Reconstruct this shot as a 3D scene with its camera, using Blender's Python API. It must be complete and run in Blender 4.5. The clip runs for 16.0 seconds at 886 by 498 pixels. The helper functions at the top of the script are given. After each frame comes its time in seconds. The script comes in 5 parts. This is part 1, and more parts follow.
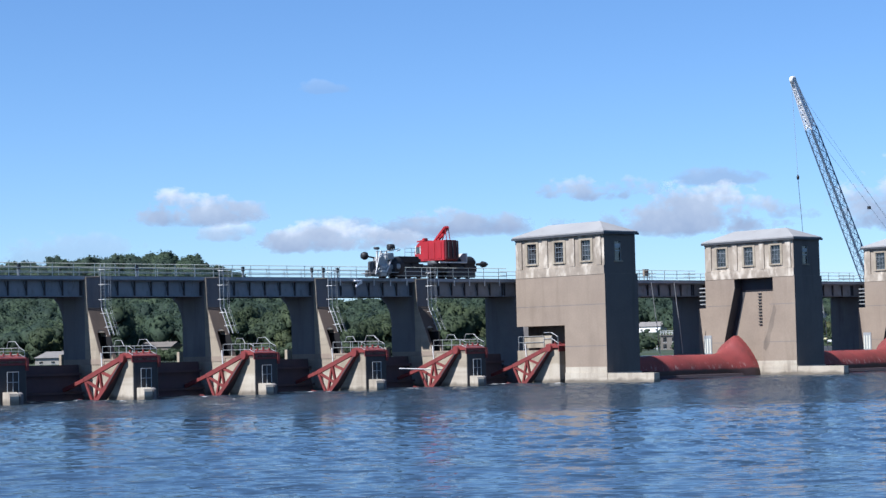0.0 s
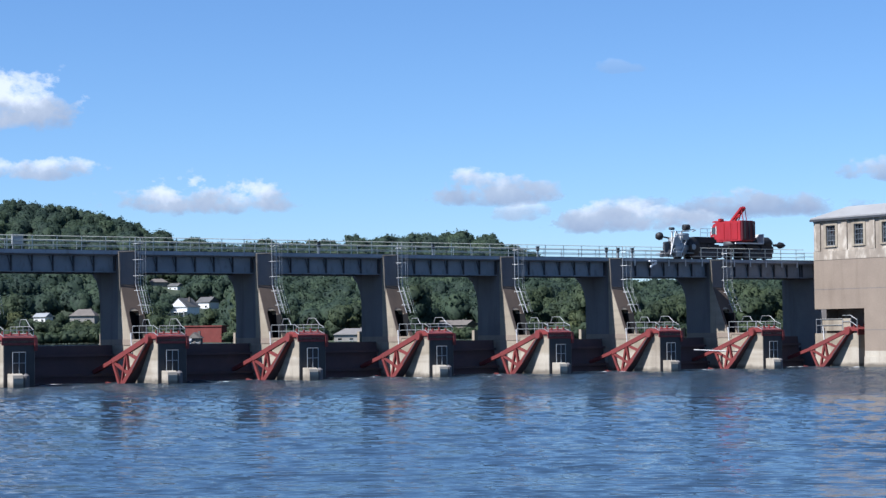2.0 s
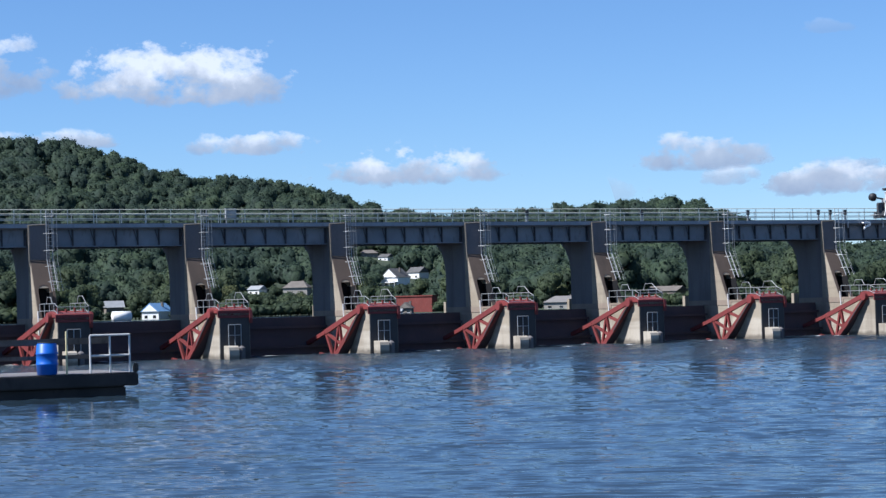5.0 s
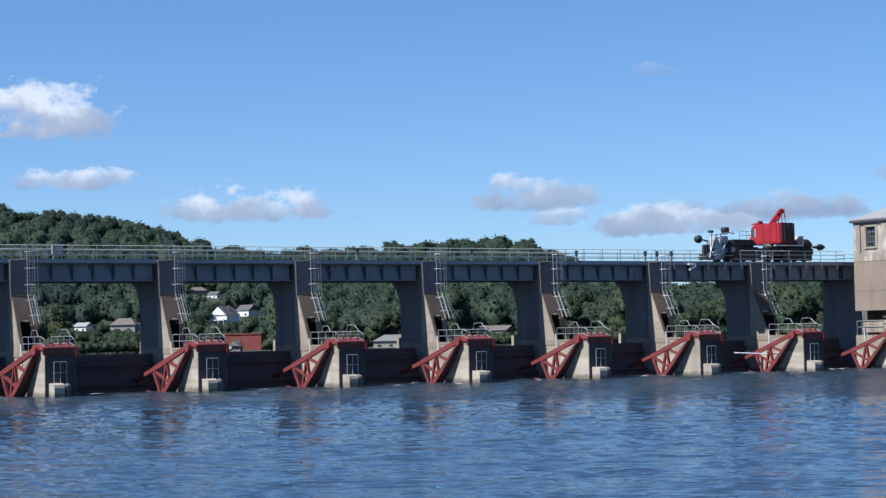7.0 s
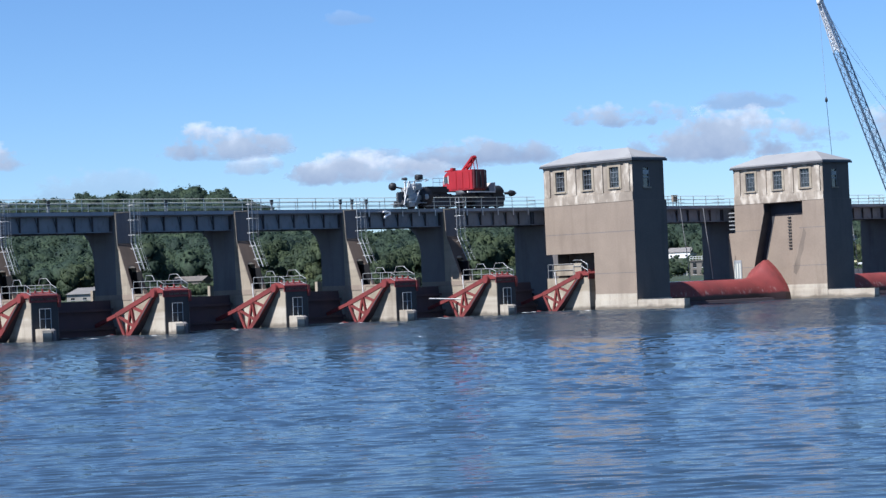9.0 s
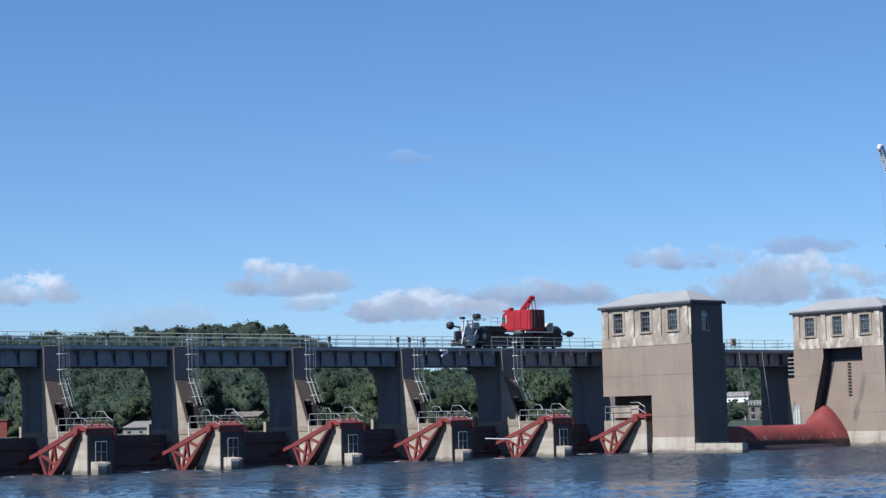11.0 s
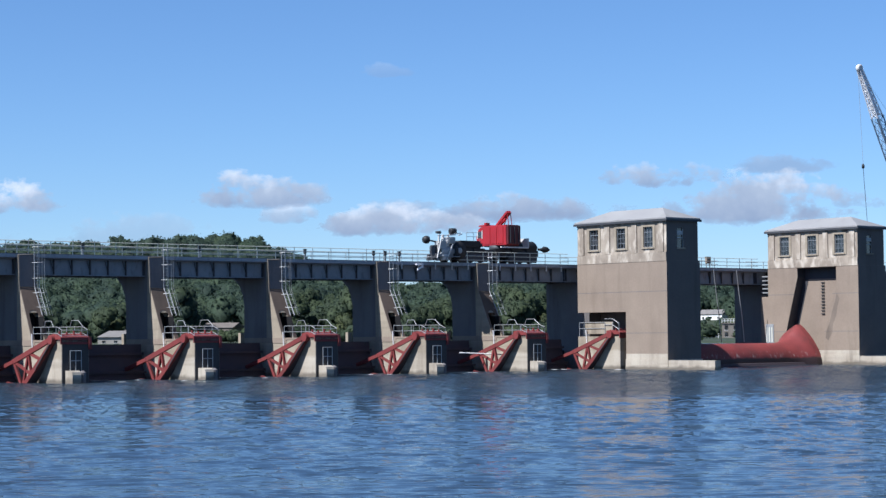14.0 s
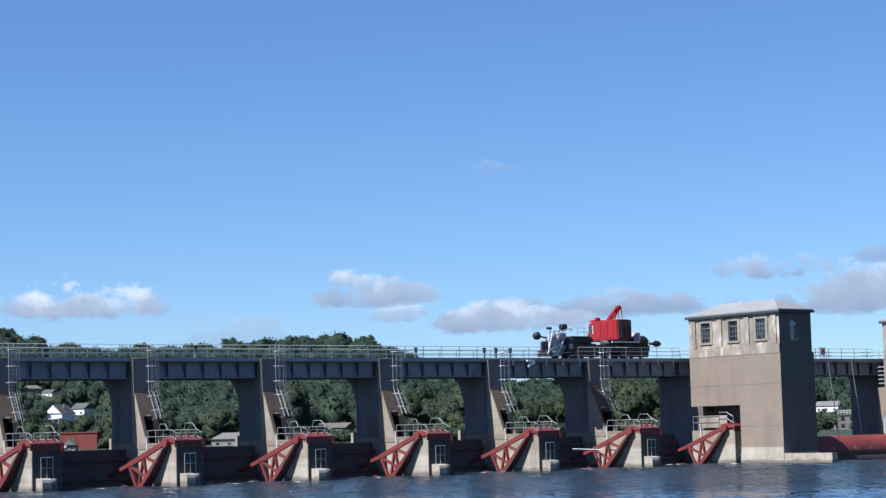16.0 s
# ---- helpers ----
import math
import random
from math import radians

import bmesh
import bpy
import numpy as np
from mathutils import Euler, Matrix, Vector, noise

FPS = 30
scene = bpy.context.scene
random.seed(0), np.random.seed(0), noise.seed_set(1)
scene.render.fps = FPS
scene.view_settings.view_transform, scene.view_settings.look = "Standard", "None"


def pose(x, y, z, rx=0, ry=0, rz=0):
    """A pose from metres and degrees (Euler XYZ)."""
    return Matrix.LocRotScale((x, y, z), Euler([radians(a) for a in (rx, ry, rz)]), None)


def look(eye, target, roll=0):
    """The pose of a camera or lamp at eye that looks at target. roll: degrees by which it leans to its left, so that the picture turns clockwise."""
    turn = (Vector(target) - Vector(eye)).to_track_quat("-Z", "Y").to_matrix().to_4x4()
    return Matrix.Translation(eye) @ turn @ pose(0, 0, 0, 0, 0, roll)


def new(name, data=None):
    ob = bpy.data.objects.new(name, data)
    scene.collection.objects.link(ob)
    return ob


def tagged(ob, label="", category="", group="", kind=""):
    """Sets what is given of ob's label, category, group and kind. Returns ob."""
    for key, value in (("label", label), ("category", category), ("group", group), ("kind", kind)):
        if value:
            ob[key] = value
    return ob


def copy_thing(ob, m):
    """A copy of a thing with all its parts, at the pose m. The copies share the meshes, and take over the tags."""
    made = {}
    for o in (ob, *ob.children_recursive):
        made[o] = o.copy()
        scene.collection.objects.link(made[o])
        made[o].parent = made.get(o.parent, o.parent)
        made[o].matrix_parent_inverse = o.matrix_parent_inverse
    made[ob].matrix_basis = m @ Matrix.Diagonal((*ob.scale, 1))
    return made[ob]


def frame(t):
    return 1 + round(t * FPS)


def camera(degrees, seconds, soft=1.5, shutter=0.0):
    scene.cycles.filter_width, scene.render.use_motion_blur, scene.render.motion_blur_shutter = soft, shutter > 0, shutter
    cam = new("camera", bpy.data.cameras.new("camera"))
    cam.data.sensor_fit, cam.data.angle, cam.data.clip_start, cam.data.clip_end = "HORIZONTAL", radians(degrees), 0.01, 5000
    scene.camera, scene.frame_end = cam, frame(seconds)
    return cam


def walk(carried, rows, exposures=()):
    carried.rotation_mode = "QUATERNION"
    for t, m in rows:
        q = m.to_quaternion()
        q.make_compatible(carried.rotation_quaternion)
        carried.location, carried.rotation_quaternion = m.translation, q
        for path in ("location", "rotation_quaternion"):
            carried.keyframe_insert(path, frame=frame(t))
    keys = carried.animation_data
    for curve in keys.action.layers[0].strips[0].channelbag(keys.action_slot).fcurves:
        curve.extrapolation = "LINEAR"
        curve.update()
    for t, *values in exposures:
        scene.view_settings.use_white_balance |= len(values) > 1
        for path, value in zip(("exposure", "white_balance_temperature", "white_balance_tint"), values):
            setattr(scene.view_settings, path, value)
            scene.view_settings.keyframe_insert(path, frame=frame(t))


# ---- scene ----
# World: x along the dam, y upstream, z up; tailwater at z = 0.
cam = camera(25.0, 16.0, soft=1.4)
EYE = Vector((-141.0, -149.7, 3.53))
# seconds, yaw (left of +y), pitch, roll
PATH = [
    (0, -41.480, 2.898, -1.37),
    (0.5, -39.876, 2.781, -1.35),
    (1, -37.691, 2.633, -1.11),
    (1.5, -34.769, 2.483, -0.90),
    (2, -33.030, 2.469, -0.63),
    (2.5, -31.650, 3.506, -0.51),
    (3, -30.393, 3.008, -1.04),
    (3.5, -29.737, 2.185, -1.49),
    (4, -29.101, 1.470, -1.90),
    (4.2, -28.767, 1.219, -1.85),
    (5.2, -26.900, 1.750, -1.50),
    (6.3, -28.274, 2.438, -1.06),
    (6.5, -28.743, 2.503, -1.06),
    (7, -31.929, 2.648, -1.20),
    (7.5, -35.954, 1.167, -1.79),
    (8, -39.726, 0.684, -2.58),
    (8.5, -41.641, 0.491, -2.68),
    (9, -40.593, 0.912, -2.37),
    (9.5, -39.295, 2.567, -1.95),
    (10, -38.624, 4.533, -1.84),
    (10.2, -38.848, 4.863, -1.86),
    (12.3, -38.832, 4.994, -0.61),
    (12.5, -38.897, 5.134, -0.54),
    (13, -39.763, 4.163, -0.91),
    (13.5, -39.941, 3.847, -1.09),
    (14, -39.701, 2.481, -0.55),
    (14.5, -39.175, 1.529, 0.08),
    (15, -37.637, 2.808, 0.24),
    (15.5, -36.819, 3.357, -0.30),
    (16, -36.601, 5.316, -1.50),
]


def heading(yaw, pitch):
    a, b = radians(yaw), radians(pitch)
    return Vector((-math.sin(a) * math.cos(b), math.cos(a) * math.cos(b), math.sin(b)))


EXPOSURE = ((0, 1.22), (1, 1.1), (2, 1.19), (3, 1.08), (4, 1.15), (6.5, 1.05), (7.5, 1.0), (8.5, 1.18), (9.5, 1.1), (10, 0.94), (12.5, 1.07), (14, 1.07), (15, 1.14), (16, 1.08))
walk(cam, [(t, look(EYE, EYE + heading(yaw, pitch), roll)) for t, yaw, pitch, roll in PATH], exposures=[(t, e, 5250, 10) for t, e in EXPOSURE])

# ---- light ----
SUN_DIR = Vector((-0.62, 0.085, 0.78)).normalized()
world = bpy.data.worlds.new("daylight")
scene.world = world
world.use_nodes = True
wn = world.node_tree.nodes
sky = wn.new("ShaderNodeTexSky")
sky.sky_type = "NISHITA"
sky.sun_disc = False
sky.sun_elevation = math.asin(SUN_DIR.z)
sky.sun_rotation = math.atan2(SUN_DIR.x, SUN_DIR.y)
sky.altitude = 1500
sky.air_density, sky.dust_density, sky.ozone_density = 1.0, 0.3, 4.6
wn["Background"].inputs["Strength"].default_value = 0.053
world.node_tree.links.new(sky.outputs[0], wn["Background"].inputs["Color"])
sun = new("sun", bpy.data.lights.new("sun", "SUN"))
sun.data.energy, sun.data.angle, sun.data.color = 4.5, radians(0.53), (1.0, 0.88, 0.74)
sun.matrix_world = look(SUN_DIR * 300, (0, 0, 0))


# ---- materials ----
class Mat:
    """A node material under construction."""

    def __init__(self, name, rough=0.8, metal=0.0, spec=0.4):
        self.m = bpy.data.materials.new(name)
        self.m.use_nodes = True
        self.t = self.m.node_tree
        self.b = self.t.nodes["Principled BSDF"]
        self.b.inputs["Roughness"].default_value = rough
        self.b.inputs["Metallic"].default_value = metal
        self.b.inputs["Specular IOR Level"].default_value = spec
        self.co = self.t.nodes.new("ShaderNodeNewGeometry").outputs["Position"]

    def node(self, kind, **sets):
        n = self.t.nodes.new(kind)
        for k, v in sets.items():
            n.inputs[k.replace("_", " ")].default_value = v
        return n

    def link(self, a, b):
        self.t.links.new(a, b)

    def scaled(self, v, src=None):
        n = self.node("ShaderNodeVectorMath")
        n.operation = "MULTIPLY"
        self.link(src or self.co, n.inputs[0])
        n.inputs[1].default_value = v
        return n.outputs[0]

    def noise(self, scale, detail=4.0, stretch=(1, 1, 1), rough=0.55, src=None):
        n = self.node("ShaderNodeTexNoise", Scale=scale, Detail=detail, Roughness=rough)
        self.link(self.scaled(stretch, src), n.inputs["Vector"])
        return n.outputs["Fac"]

    def ramp(self, fac, stops):
        n = self.node("ShaderNodeValToRGB")
        e = n.color_ramp.elements
        while len(e) < len(stops):
            e.new(0.5)
        for s, (p, c) in zip(e, stops):
            s.position = p
            s.color = (*c, 1) if len(c) == 3 else c
        self.link(fac, n.inputs[0])
        return n.outputs[0]

    def mix(self, fac, a, b, blend="MIX"):
        n = self.node("ShaderNodeMix")
        n.data_type, n.blend_type = "RGBA", blend
        for sock, v in ((n.inputs[0], fac), (n.inputs[6], a), (n.inputs[7], b)):
            if hasattr(v, "links"):
                self.link(v, sock)
            else:
                sock.default_value = (*v, 1) if isinstance(v, tuple) and len(v) == 3 else v
        return n.outputs[2]

    def math(self, op, a, b=0.5):
        n = self.node("ShaderNodeMath")
        n.operation = op
        for sock, v in ((n.inputs[0], a), (n.inputs[1], b)):
            if hasattr(v, "links"):
                self.link(v, sock)
            else:
                sock.default_value = v
        return n.outputs[0]

    def done(self, color, bump=None, strength=0.3, dist=0.05):
        if hasattr(color, "links"):
            self.link(color, self.b.inputs["Base Color"])
        else:
            self.b.inputs["Base Color"].default_value = (*color, 1)
        if bump is not None:
            n = self.node("ShaderNodeBump", Strength=strength, Distance=dist)
            self.link(bump, n.inputs["Height"])
            self.link(n.outputs[0], self.b.inputs["Normal"])
        return self.m


def concrete(name, light, dark, stain, amount=0.45, pale=0.0, tide=False):
    m = Mat(name, 0.9)
    c = m.ramp(m.noise(0.35, 6), [(0.3, dark), (0.7, light)])
    streak = m.ramp(m.noise(0.9, 5, (1, 1, 0.12)), [(0.52, (0, 0, 0)), (0.72, (1, 1, 1))])
    c = m.mix(m.math("MULTIPLY", streak, amount), c, stain)
    if pale:
        bloom = m.ramp(m.noise(1.1, 6, (1, 1, 0.45)), [(0.5, (0, 0, 0)), (0.64, (1, 1, 1))])
        c = m.mix(m.math("MULTIPLY", bloom, pale), c, (0.55, 0.49, 0.40))
    if tide:
        sep = m.node("ShaderNodeSeparateXYZ")
        m.link(m.co, sep.inputs[0])
        lev = m.math("ADD", sep.outputs[2], m.math("MULTIPLY", m.noise(0.8, 4), 0.7))
        line = m.ramp(m.math("MULTIPLY", lev, 0.25), [(0.13, (1, 1, 1)), (0.2, (0, 0, 0))])
        c = m.mix(m.math("MULTIPLY", line, 0.8), c, (0.085, 0.072, 0.055))
        dry = m.ramp(m.math("MULTIPLY", lev, 0.1), [(0.21, (0, 0, 0)), (0.235, (1, 1, 1))])
        c = m.mix(dry, c, m.mix(1.0, c, (0.74, 0.71, 0.66), "MULTIPLY"))
        rings = m.ramp(m.noise(1.4, 4, (0.05, 0.05, 1)), [(0.5, (0, 0, 0)), (0.66, (1, 1, 1))])
        c = m.mix(m.math("MULTIPLY", rings, 0.35), c, stain)
    c = m.mix(m.math("MULTIPLY", m.ramp(m.noise(0.16, 3), [(0.45, (0, 0, 0)), (0.7, (1, 1, 1))]), 0.35), c, dark)
    c = m.mix(0.22, c, m.ramp(m.noise(6, 4), [(0.3, (0.55, 0.55, 0.55)), (0.7, (1, 1, 1))]), "MULTIPLY")
    return m.done(c, m.noise(9, 5), 0.03, 0.01)


def painted(name, light, dark, rust=(0.12, 0.05, 0.03), amount=0.35, rough=0.55, metal=0.0, scale=1.2):
    m = Mat(name, rough, metal)
    c = m.ramp(m.noise(0.5 * scale, 5), [(0.3, dark), (0.7, light)])
    spots = m.ramp(m.noise(2.2 * scale, 6, (1, 1, 0.35)), [(0.55, (0, 0, 0)), (0.68, (1, 1, 1))])
    c = m.mix(m.math("MULTIPLY", spots, amount), c, rust)
    return m.done(c, m.noise(12, 3), 0.1, 0.01)


CONC = concrete("concrete_beige", (0.265, 0.213, 0.162), (0.215, 0.17, 0.13), (0.14, 0.107, 0.08), 0.4)
CONC_UP = concrete("concrete_weathered", (0.38, 0.325, 0.255), (0.2, 0.165, 0.128), (0.12, 0.095, 0.073), 0.7, 0.9)
# darker copy of the concrete, paints shade on the towers' downstream faces
CONC_END = concrete("concrete_end_shade", (0.14, 0.122, 0.108), (0.108, 0.096, 0.086), (0.065, 0.057, 0.05), 0.5)
CONC_SEEP = concrete("concrete_seep", (0.215, 0.175, 0.135), (0.15, 0.12, 0.095), (0.1, 0.08, 0.062), 0.7)
CONC_BASE = concrete("concrete_washed", (0.46, 0.415, 0.335), (0.33, 0.285, 0.22), (0.13, 0.103, 0.078), 0.55, 0, True)
# dark concrete; also paints shade on columns, pier ends and the notch
CONC_DARK = concrete("concrete_dark_and_shade", (0.165, 0.153, 0.15), (0.125, 0.117, 0.115), (0.05, 0.045, 0.04), 0.5)
CONC_NOSE_SHADE = concrete("concrete_nose_shade", (0.075, 0.069, 0.066), (0.055, 0.051, 0.05), (0.035, 0.033, 0.033), 0.5)
CONC_BROWN = concrete("concrete_brown", (0.11, 0.08, 0.06), (0.08, 0.06, 0.046), (0.04, 0.032, 0.026), 0.5)
STEEL = painted("girder_paint", (0.215, 0.23, 0.245), (0.15, 0.165, 0.185), (0.07, 0.065, 0.065), 0.4, 0.5)
DECK_EDGE = painted("deck_edge_paint", (0.3, 0.325, 0.35), (0.22, 0.24, 0.26), (0.12, 0.11, 0.1), 0.4, 0.5)
STEEL_DK = painted("dark_steel", (0.05, 0.052, 0.058), (0.034, 0.036, 0.041), (0.06, 0.04, 0.03), 0.3, 0.6)
RED = painted("gate_red", (0.185, 0.033, 0.03), (0.135, 0.026, 0.025), (0.07, 0.025, 0.02), 0.45, 0.65)
REDBROWN = painted("gate_skin_red", (0.072, 0.05, 0.053), (0.055, 0.042, 0.046), (0.05, 0.043, 0.043), 0.6, 0.85)
CRANE_RED = painted("crane_red", (0.31, 0.016, 0.02), (0.25, 0.013, 0.017), (0.11, 0.014, 0.015), 0.2, 0.4)
# shaded copy of the crane red
CRANE_RED_SHADE = painted("crane_red_shade", (0.1, 0.016, 0.02), (0.07, 0.013, 0.016), (0.045, 0.02, 0.02), 0.3, 0.5)
GALV = painted("galvanised", (0.36, 0.37, 0.37), (0.27, 0.28, 0.28), (0.25, 0.2, 0.15), 0.3, 0.45, 0.3)
RAILP = painted("rail_paint", (0.62, 0.62, 0.53), (0.5, 0.5, 0.42), (0.25, 0.2, 0.14), 0.35, 0.5)
TIP_WHITE = painted("tip_paint", (0.82, 0.82, 0.82), (0.74, 0.74, 0.74), (0.5, 0.48, 0.45), 0.15, 0.4)
BOOM_BLUE = painted("boom_paint", (0.2, 0.265, 0.34), (0.15, 0.2, 0.26), (0.12, 0.13, 0.14), 0.25, 0.5)
WHITE = painted("white_paint", (0.62, 0.61, 0.58), (0.5, 0.49, 0.47), (0.35, 0.3, 0.25), 0.25, 0.5)
ROOFW = painted("roof_coating", (0.26, 0.255, 0.245), (0.215, 0.21, 0.205), (0.16, 0.155, 0.145), 0.3, 0.6, 0, 0.4)
BLACK = painted("black_rubber", (0.018, 0.018, 0.02), (0.012, 0.012, 0.013), (0.03, 0.028, 0.026), 0.3, 0.6)
WOODY = painted("fender_timber", (0.06, 0.05, 0.045), (0.03, 0.027, 0.025), (0.015, 0.015, 0.015), 0.5, 0.9)
VOID = Mat("dark_interior", 1.0, 0.0, 0.0).done((0.018, 0.018, 0.019))
PLANK = painted("weathered_plank", (0.15, 0.12, 0.095), (0.09, 0.075, 0.06), (0.04, 0.035, 0.03), 0.5, 0.9, 0.0, 3.0)
BLUE = painted("barrel_blue", (0.02, 0.12, 0.5), (0.015, 0.09, 0.4), (0.02, 0.06, 0.25), 0.2, 0.4)
YELLOW = painted("yellow_paint", (0.66, 0.6, 0.36), (0.52, 0.46, 0.24), (0.2, 0.15, 0.1), 0.3)


def glass_mat():
    m = Mat("window_glass", 0.08, 0.0, 0.8)
    c = m.ramp(m.noise(1.6, 2), [(0.42, (0.01, 0.012, 0.014)), (0.66, (0.05, 0.055, 0.06))])
    return m.done(c)


GLASS = glass_mat()


def leaf_mat(name, light, dark, scale=0.12):
    m = Mat(name, 0.7, 0.0, 0.15)
    r = m.node("ShaderNodeNewGeometry").outputs["Random Per Island"]
    c = m.ramp(m.noise(scale, 2), [(0.36, dark), (0.64, light)])
    # crown to crown, then clump to clump
    c = m.mix(1.0, c, m.ramp(m.noise(0.11, 1), [(0.35, (0.8, 0.84, 0.9)), (0.65, (1.16, 1.15, 1.06))]), "MULTIPLY")
    c = m.mix(1.0, c, m.ramp(m.noise(1.1, 5, rough=0.75), [(0.34, (0.55, 0.57, 0.6)), (0.66, (1.3, 1.3, 1.24))]), "MULTIPLY")
    c = m.mix(0.6, c, m.ramp(r, [(0.0, (0.8, 0.82, 0.84)), (1.0, (1.15, 1.14, 1.0))]), "MULTIPLY")
    back = m.node("ShaderNodeBsdfTranslucent")
    m.link(c, back.inputs[0])
    mx = m.node("ShaderNodeMixShader", Fac=0.48)
    m.done(c)
    m.link(m.b.outputs[0], mx.inputs[1])
    m.link(back.outputs[0], mx.inputs[2])
    m.link(mx.outputs[0], m.t.nodes["Material Output"].inputs["Surface"])
    return m.m


LEAF = leaf_mat("leaves_woods", (0.062, 0.088, 0.058), (0.045, 0.067, 0.053), 0.03)
LEAF_A = leaf_mat("leaves_green", (0.078, 0.1, 0.055), (0.052, 0.072, 0.048))
LEAF_B = leaf_mat("leaves_yellow_green", (0.115, 0.125, 0.06), (0.08, 0.098, 0.052))
BARK = painted("bark", (0.10, 0.08, 0.06), (0.06, 0.05, 0.04), (0.03, 0.03, 0.02), 0.4, 0.95)


def grass_mat():
    m = Mat("bank_grass", 0.95)
    c = m.ramp(m.noise(0.02, 6), [(0.35, (0.02, 0.03, 0.016)), (0.65, (0.035, 0.048, 0.022))])
    return m.done(c, m.noise(0.8, 4), 0.5, 0.3)


GRASS = grass_mat()


def water_mat(name):
    m = Mat(name, 0.07, 0.0, 0.5)
    m.b.inputs["IOR"].default_value = 1.333
    c = m.ramp(m.noise(0.02, 3), [(0.3, (0.019, 0.032, 0.046)), (0.7, (0.026, 0.041, 0.058))])
    turn = m.node("ShaderNodeMapping")
    turn.inputs["Rotation"].default_value = (0, 0, 0.6)
    m.link(m.co, turn.inputs["Vector"])
    wind = turn.outputs[0]
    h = m.math("ADD", m.noise(2.6, 4, (0.4, 1, 1), 0.55, wind), m.math("MULTIPLY", m.noise(0.9, 2, (0.4, 1, 1), 0.55, wind), 1.5))
    # churned surface near the gates
    sep = m.node("ShaderNodeSeparateXYZ")
    m.link(m.co, sep.inputs[0])
    lev = m.math("ADD", m.math("MULTIPLY", m.math("ADD", sep.outputs[1], m.math("MULTIPLY", sep.outputs[0], 0.9)), 0.01), m.math("MULTIPLY", m.noise(0.12, 3), 0.2))
    churn = m.ramp(m.math("ADD", lev, 1.6), [(0.5, (0.06, 0.06, 0.06)), (0.6, (0.14, 0.14, 0.14))])
    m.link(churn, m.b.inputs["Roughness"])
    n = m.node("ShaderNodeBump", Distance=0.9)
    m.link(m.ramp(m.math("ADD", lev, 1.6), [(0.42, (0.055, 0.055, 0.055)), (0.62, (1, 1, 1))]), n.inputs["Strength"])
    m.link(h, n.inputs["Height"])
    m.link(n.outputs[0], m.b.inputs["Normal"])
    return m.done(c)


WATER = water_mat("river_water")


# ---- mesh helpers ----
def part(name, bm, material, parent=None, label=""):
    me = bpy.data.meshes.new(name)
    bmesh.ops.recalc_face_normals(bm, faces=bm.faces)
    bm.to_mesh(me)
    bm.free()
    me.materials.append(material)
    ob = new(name, me)
    if parent is not None:
        ob.parent = parent
    if label:
        ob["label"] = label
    return ob


def base(name, at, label, category, group="", kind=""):
    ob = new(name)
    ob.location = at
    return tagged(ob, label, category, group, kind)


def box(bm, x0, x1, y0, y1, z0, z1):
    v = [bm.verts.new(p) for p in ((x0, y0, z0), (x1, y0, z0), (x1, y1, z0), (x0, y1, z0), (x0, y0, z1), (x1, y0, z1), (x1, y1, z1), (x0, y1, z1))]
    for f in ((0, 3, 2, 1), (4, 5, 6, 7), (0, 1, 5, 4), (1, 2, 6, 5), (2, 3, 7, 6), (3, 0, 4, 7)):
        bm.faces.new([v[i] for i in f])
    return bm


def boxes(*rows):
    bm = bmesh.new()
    for r in rows:
        box(bm, *r)
    return bm


def prism(bm, yz, x0, x1):
    """A polygon of (y, z) drawn out along x."""
    a = [bm.verts.new((x0, y, z)) for y, z in yz]
    b = [bm.verts.new((x1, y, z)) for y, z in yz]
    bm.faces.new(a)
    bm.faces.new(b[::-1])
    for i in range(len(yz)):
        j = (i + 1) % len(yz)
        bm.faces.new((a[i], b[i], b[j], a[j]))
    return bm


def bar(bm, a, b, w, h=None):
    """A square bar from a to b."""
    a, b = Vector(a), Vector(b)
    d = (b - a).normalized()
    s = d.cross(Vector((0, 0, 1)) if abs(d.z) < 0.95 else Vector((0, 1, 0))).normalized()
    u = s.cross(d)
    s, u = s * w / 2, u * (h or w) / 2
    q = [bm.verts.new(p + i * s + j * u) for p in (a, b) for i, j in ((-1, -1), (1, -1), (1, 1), (-1, 1))]
    for f in ((0, 1, 2, 3), (7, 6, 5, 4), (0, 4, 5, 1), (1, 5, 6, 2), (2, 6, 7, 3), (3, 7, 4, 0)):
        bm.faces.new([q[i] for i in f])
    return bm


def rod(bm, a, b, r0, r1=None, n=10, caps=True):
    """A round bar from a to b."""
    a, b = Vector(a), Vector(b)
    m = (b - a).to_track_quat("Z", "Y").to_matrix()
    rings = []
    for p, r in ((a, r0), (b, r0 if r1 is None else r1)):
        rings.append([bm.verts.new(p + m @ Vector((r * math.cos(2 * math.pi * k / n), r * math.sin(2 * math.pi * k / n), 0))) for k in range(n)])
    for k in range(n):
        j = (k + 1) % n
        bm.faces.new((rings[0][k], rings[0][j], rings[1][j], rings[1][k]))
    if caps:
        bm.faces.new(rings[0][::-1])
        bm.faces.new(rings[1])
    return bm


def path_rod(bm, pts, r, n=6):
    for a, b in zip(pts, pts[1:]):
        rod(bm, a, b, r, r, n)
    return bm


